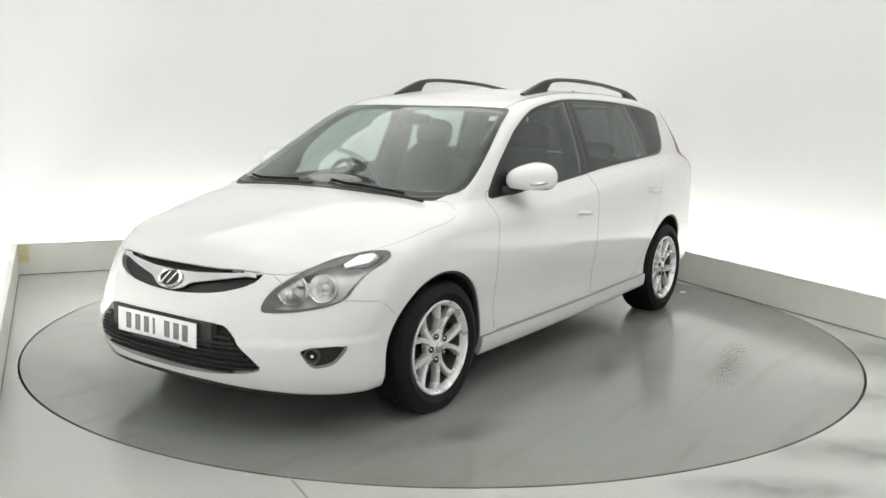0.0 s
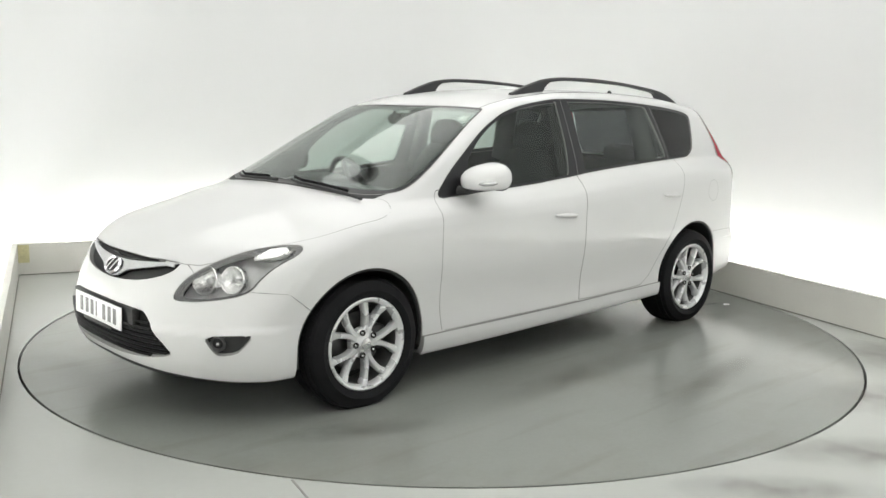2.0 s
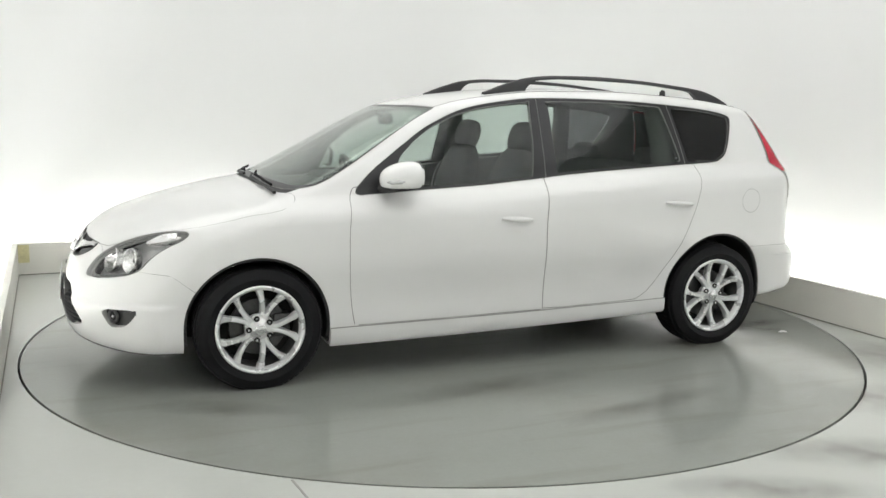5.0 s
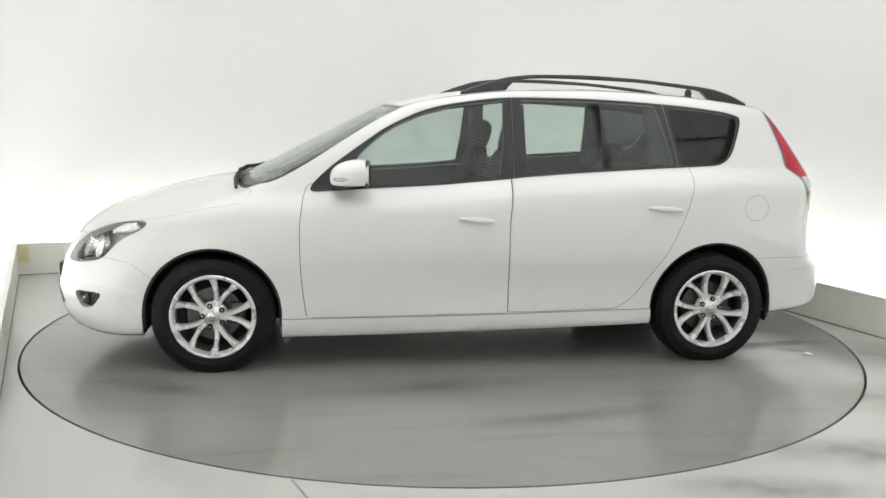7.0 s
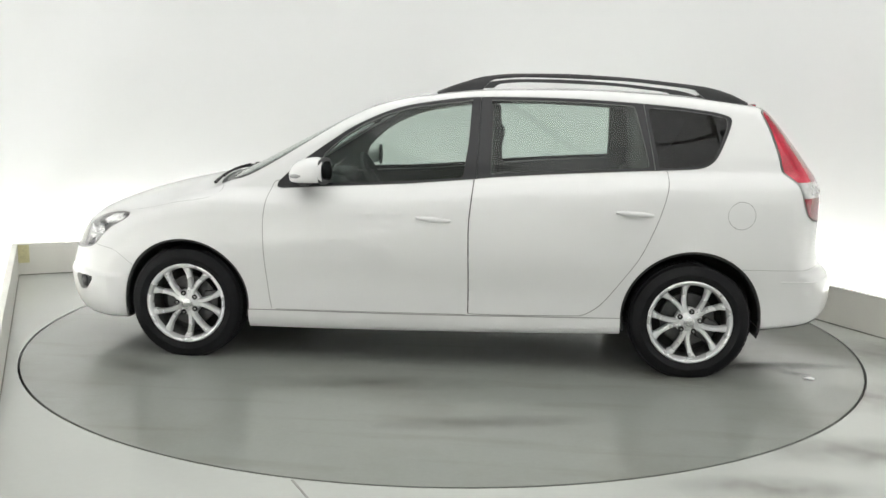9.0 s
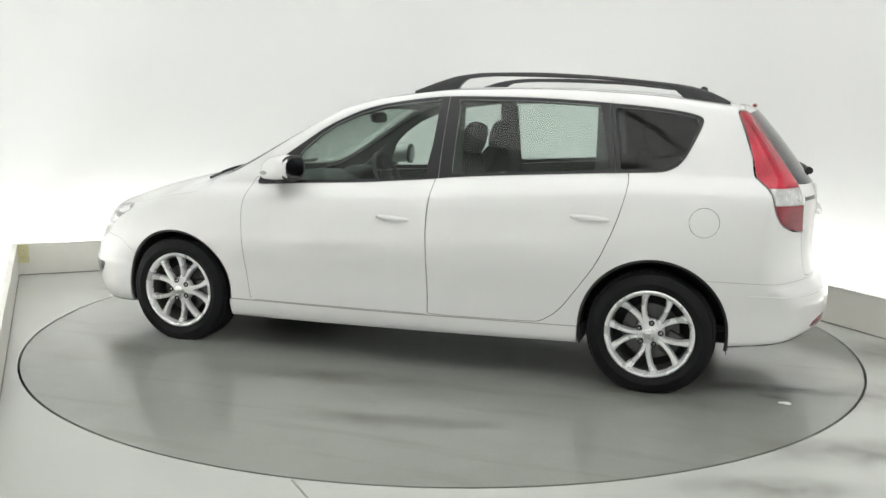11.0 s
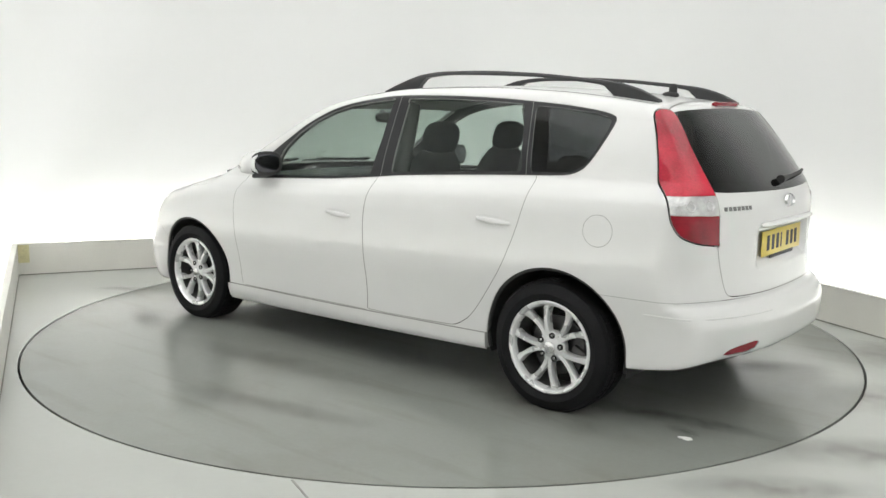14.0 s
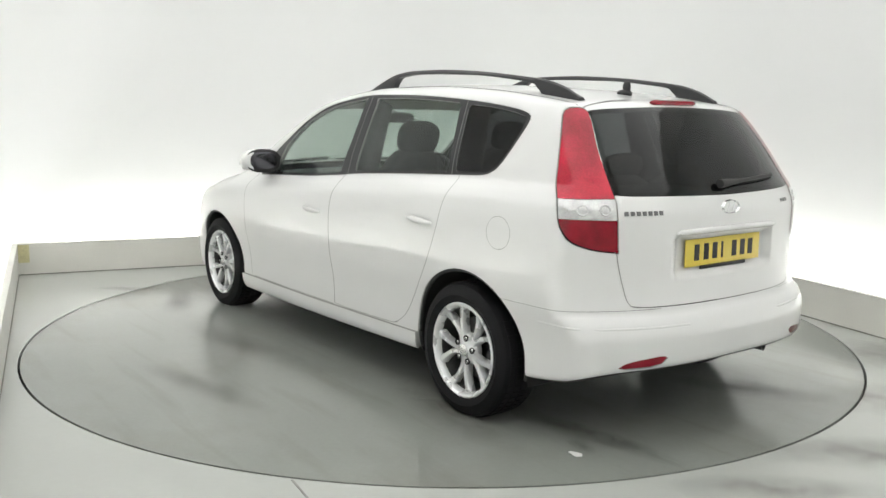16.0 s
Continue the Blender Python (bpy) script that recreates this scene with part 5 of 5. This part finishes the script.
# ---- small things on the floor ----
bm = bmesh.new()
random.seed(5)
ring = [bm.verts.new((0.034 * (0.7 + 0.5 * random.random()) * math.cos(2 * math.pi * i / 9), 0.020 * (0.7 + 0.5 * random.random()) * math.sin(2 * math.pi * i / 9), 0.001 + 0.004 * random.random())) for i in range(9)]
mid = bm.verts.new((0.004, 0, 0.010))
for i in range(9):
    bm.faces.new((ring[i], ring[(i + 1) % 9], mid))
for i in range(9):
    bm.faces.new((ring[(i + 1) % 9], ring[i], bm.verts.new((ring[i].co.x * 0.9, ring[i].co.y * 0.9, 0.0))))
scrap = finish("paper_scrap", bm, M["paper"], smooth=False)
tagged(scrap, "small crumpled white scrap lying on the turntable", "scrap")
bm = bmesh.new()
vs = box(bm, (-0.004, -1.15, -0.002), (0.004, 0.0, 0.002))
joint = finish("floor_joint", bm, M["seam"], smooth=False)
joint.matrix_world = Matrix.Translation((-0.553, -2.425, 0.0)) @ Matrix.Rotation(radians(28), 4, "Z")
tagged(joint, "thin dark joint in the painted floor", "joint", kind="structure")
# yellowish stain at the wall corner, built as a thin added strip
bm = bmesh.new()
box(bm, (LEFT + 0.004, BACK - 0.003, 0.10), (LEFT + 0.085, BACK - 0.0005, 0.244), m=Matrix.Rotation(ROOM, 4, "Z"))
tagged(finish("tape", bm, M["tape"], smooth=False), "yellowish stain on the kick wall corner, built as a thin strip", "tape")


for x, y, a, b in ((1.80, -2.05, 0.55, 0.20), (2.25, -1.35, 0.45, 0.30), (-2.35, 0.95, 0.3, 0.08), (2.62, -0.55, 0.30, 0.42), (1.25, -2.42, 0.45, 0.13), (2.7, 0.35, 0.18, 0.45)):
    bm = bmesh.new()
    ring = [bm.verts.new((a * math.cos(t), b * math.sin(t), 0.0)) for t in np.linspace(0, 2 * math.pi, 33)[:-1]]
    mid = bm.verts.new((0, 0, 0))
    uv = bm.loops.layers.uv.new("uv")
    for i in range(32):
        f = bm.faces.new((ring[i], ring[(i + 1) % 32], mid))
        for loop in f.loops:
            loop[uv].uv = (0, 1) if loop.vert is mid else (0, 0)
    stain = finish("floor_stain", bm, M["smear"], smooth=False)
    stain.matrix_world = Matrix.Translation((x, y, 0.0015))
    tagged(stain, "faint brown stain on the painted studio floor", "stain", kind="structure")


def motions():
    off = Matrix.Translation((*CAR_OFFSET, 0))
    walk(table, [(t, pose(0, 0, 0, 0, 0, a)) for t, a in TURN])
    walk(car, [(t, pose(0, 0, 0, 0, 0, a) @ off) for t, a in TURN])
    walk(scrap, [(t, pose(0, 0, 0, 0, 0, a) @ pose(-2.030, 0.842, 0.0005)) for t, a in TURN])


motions()
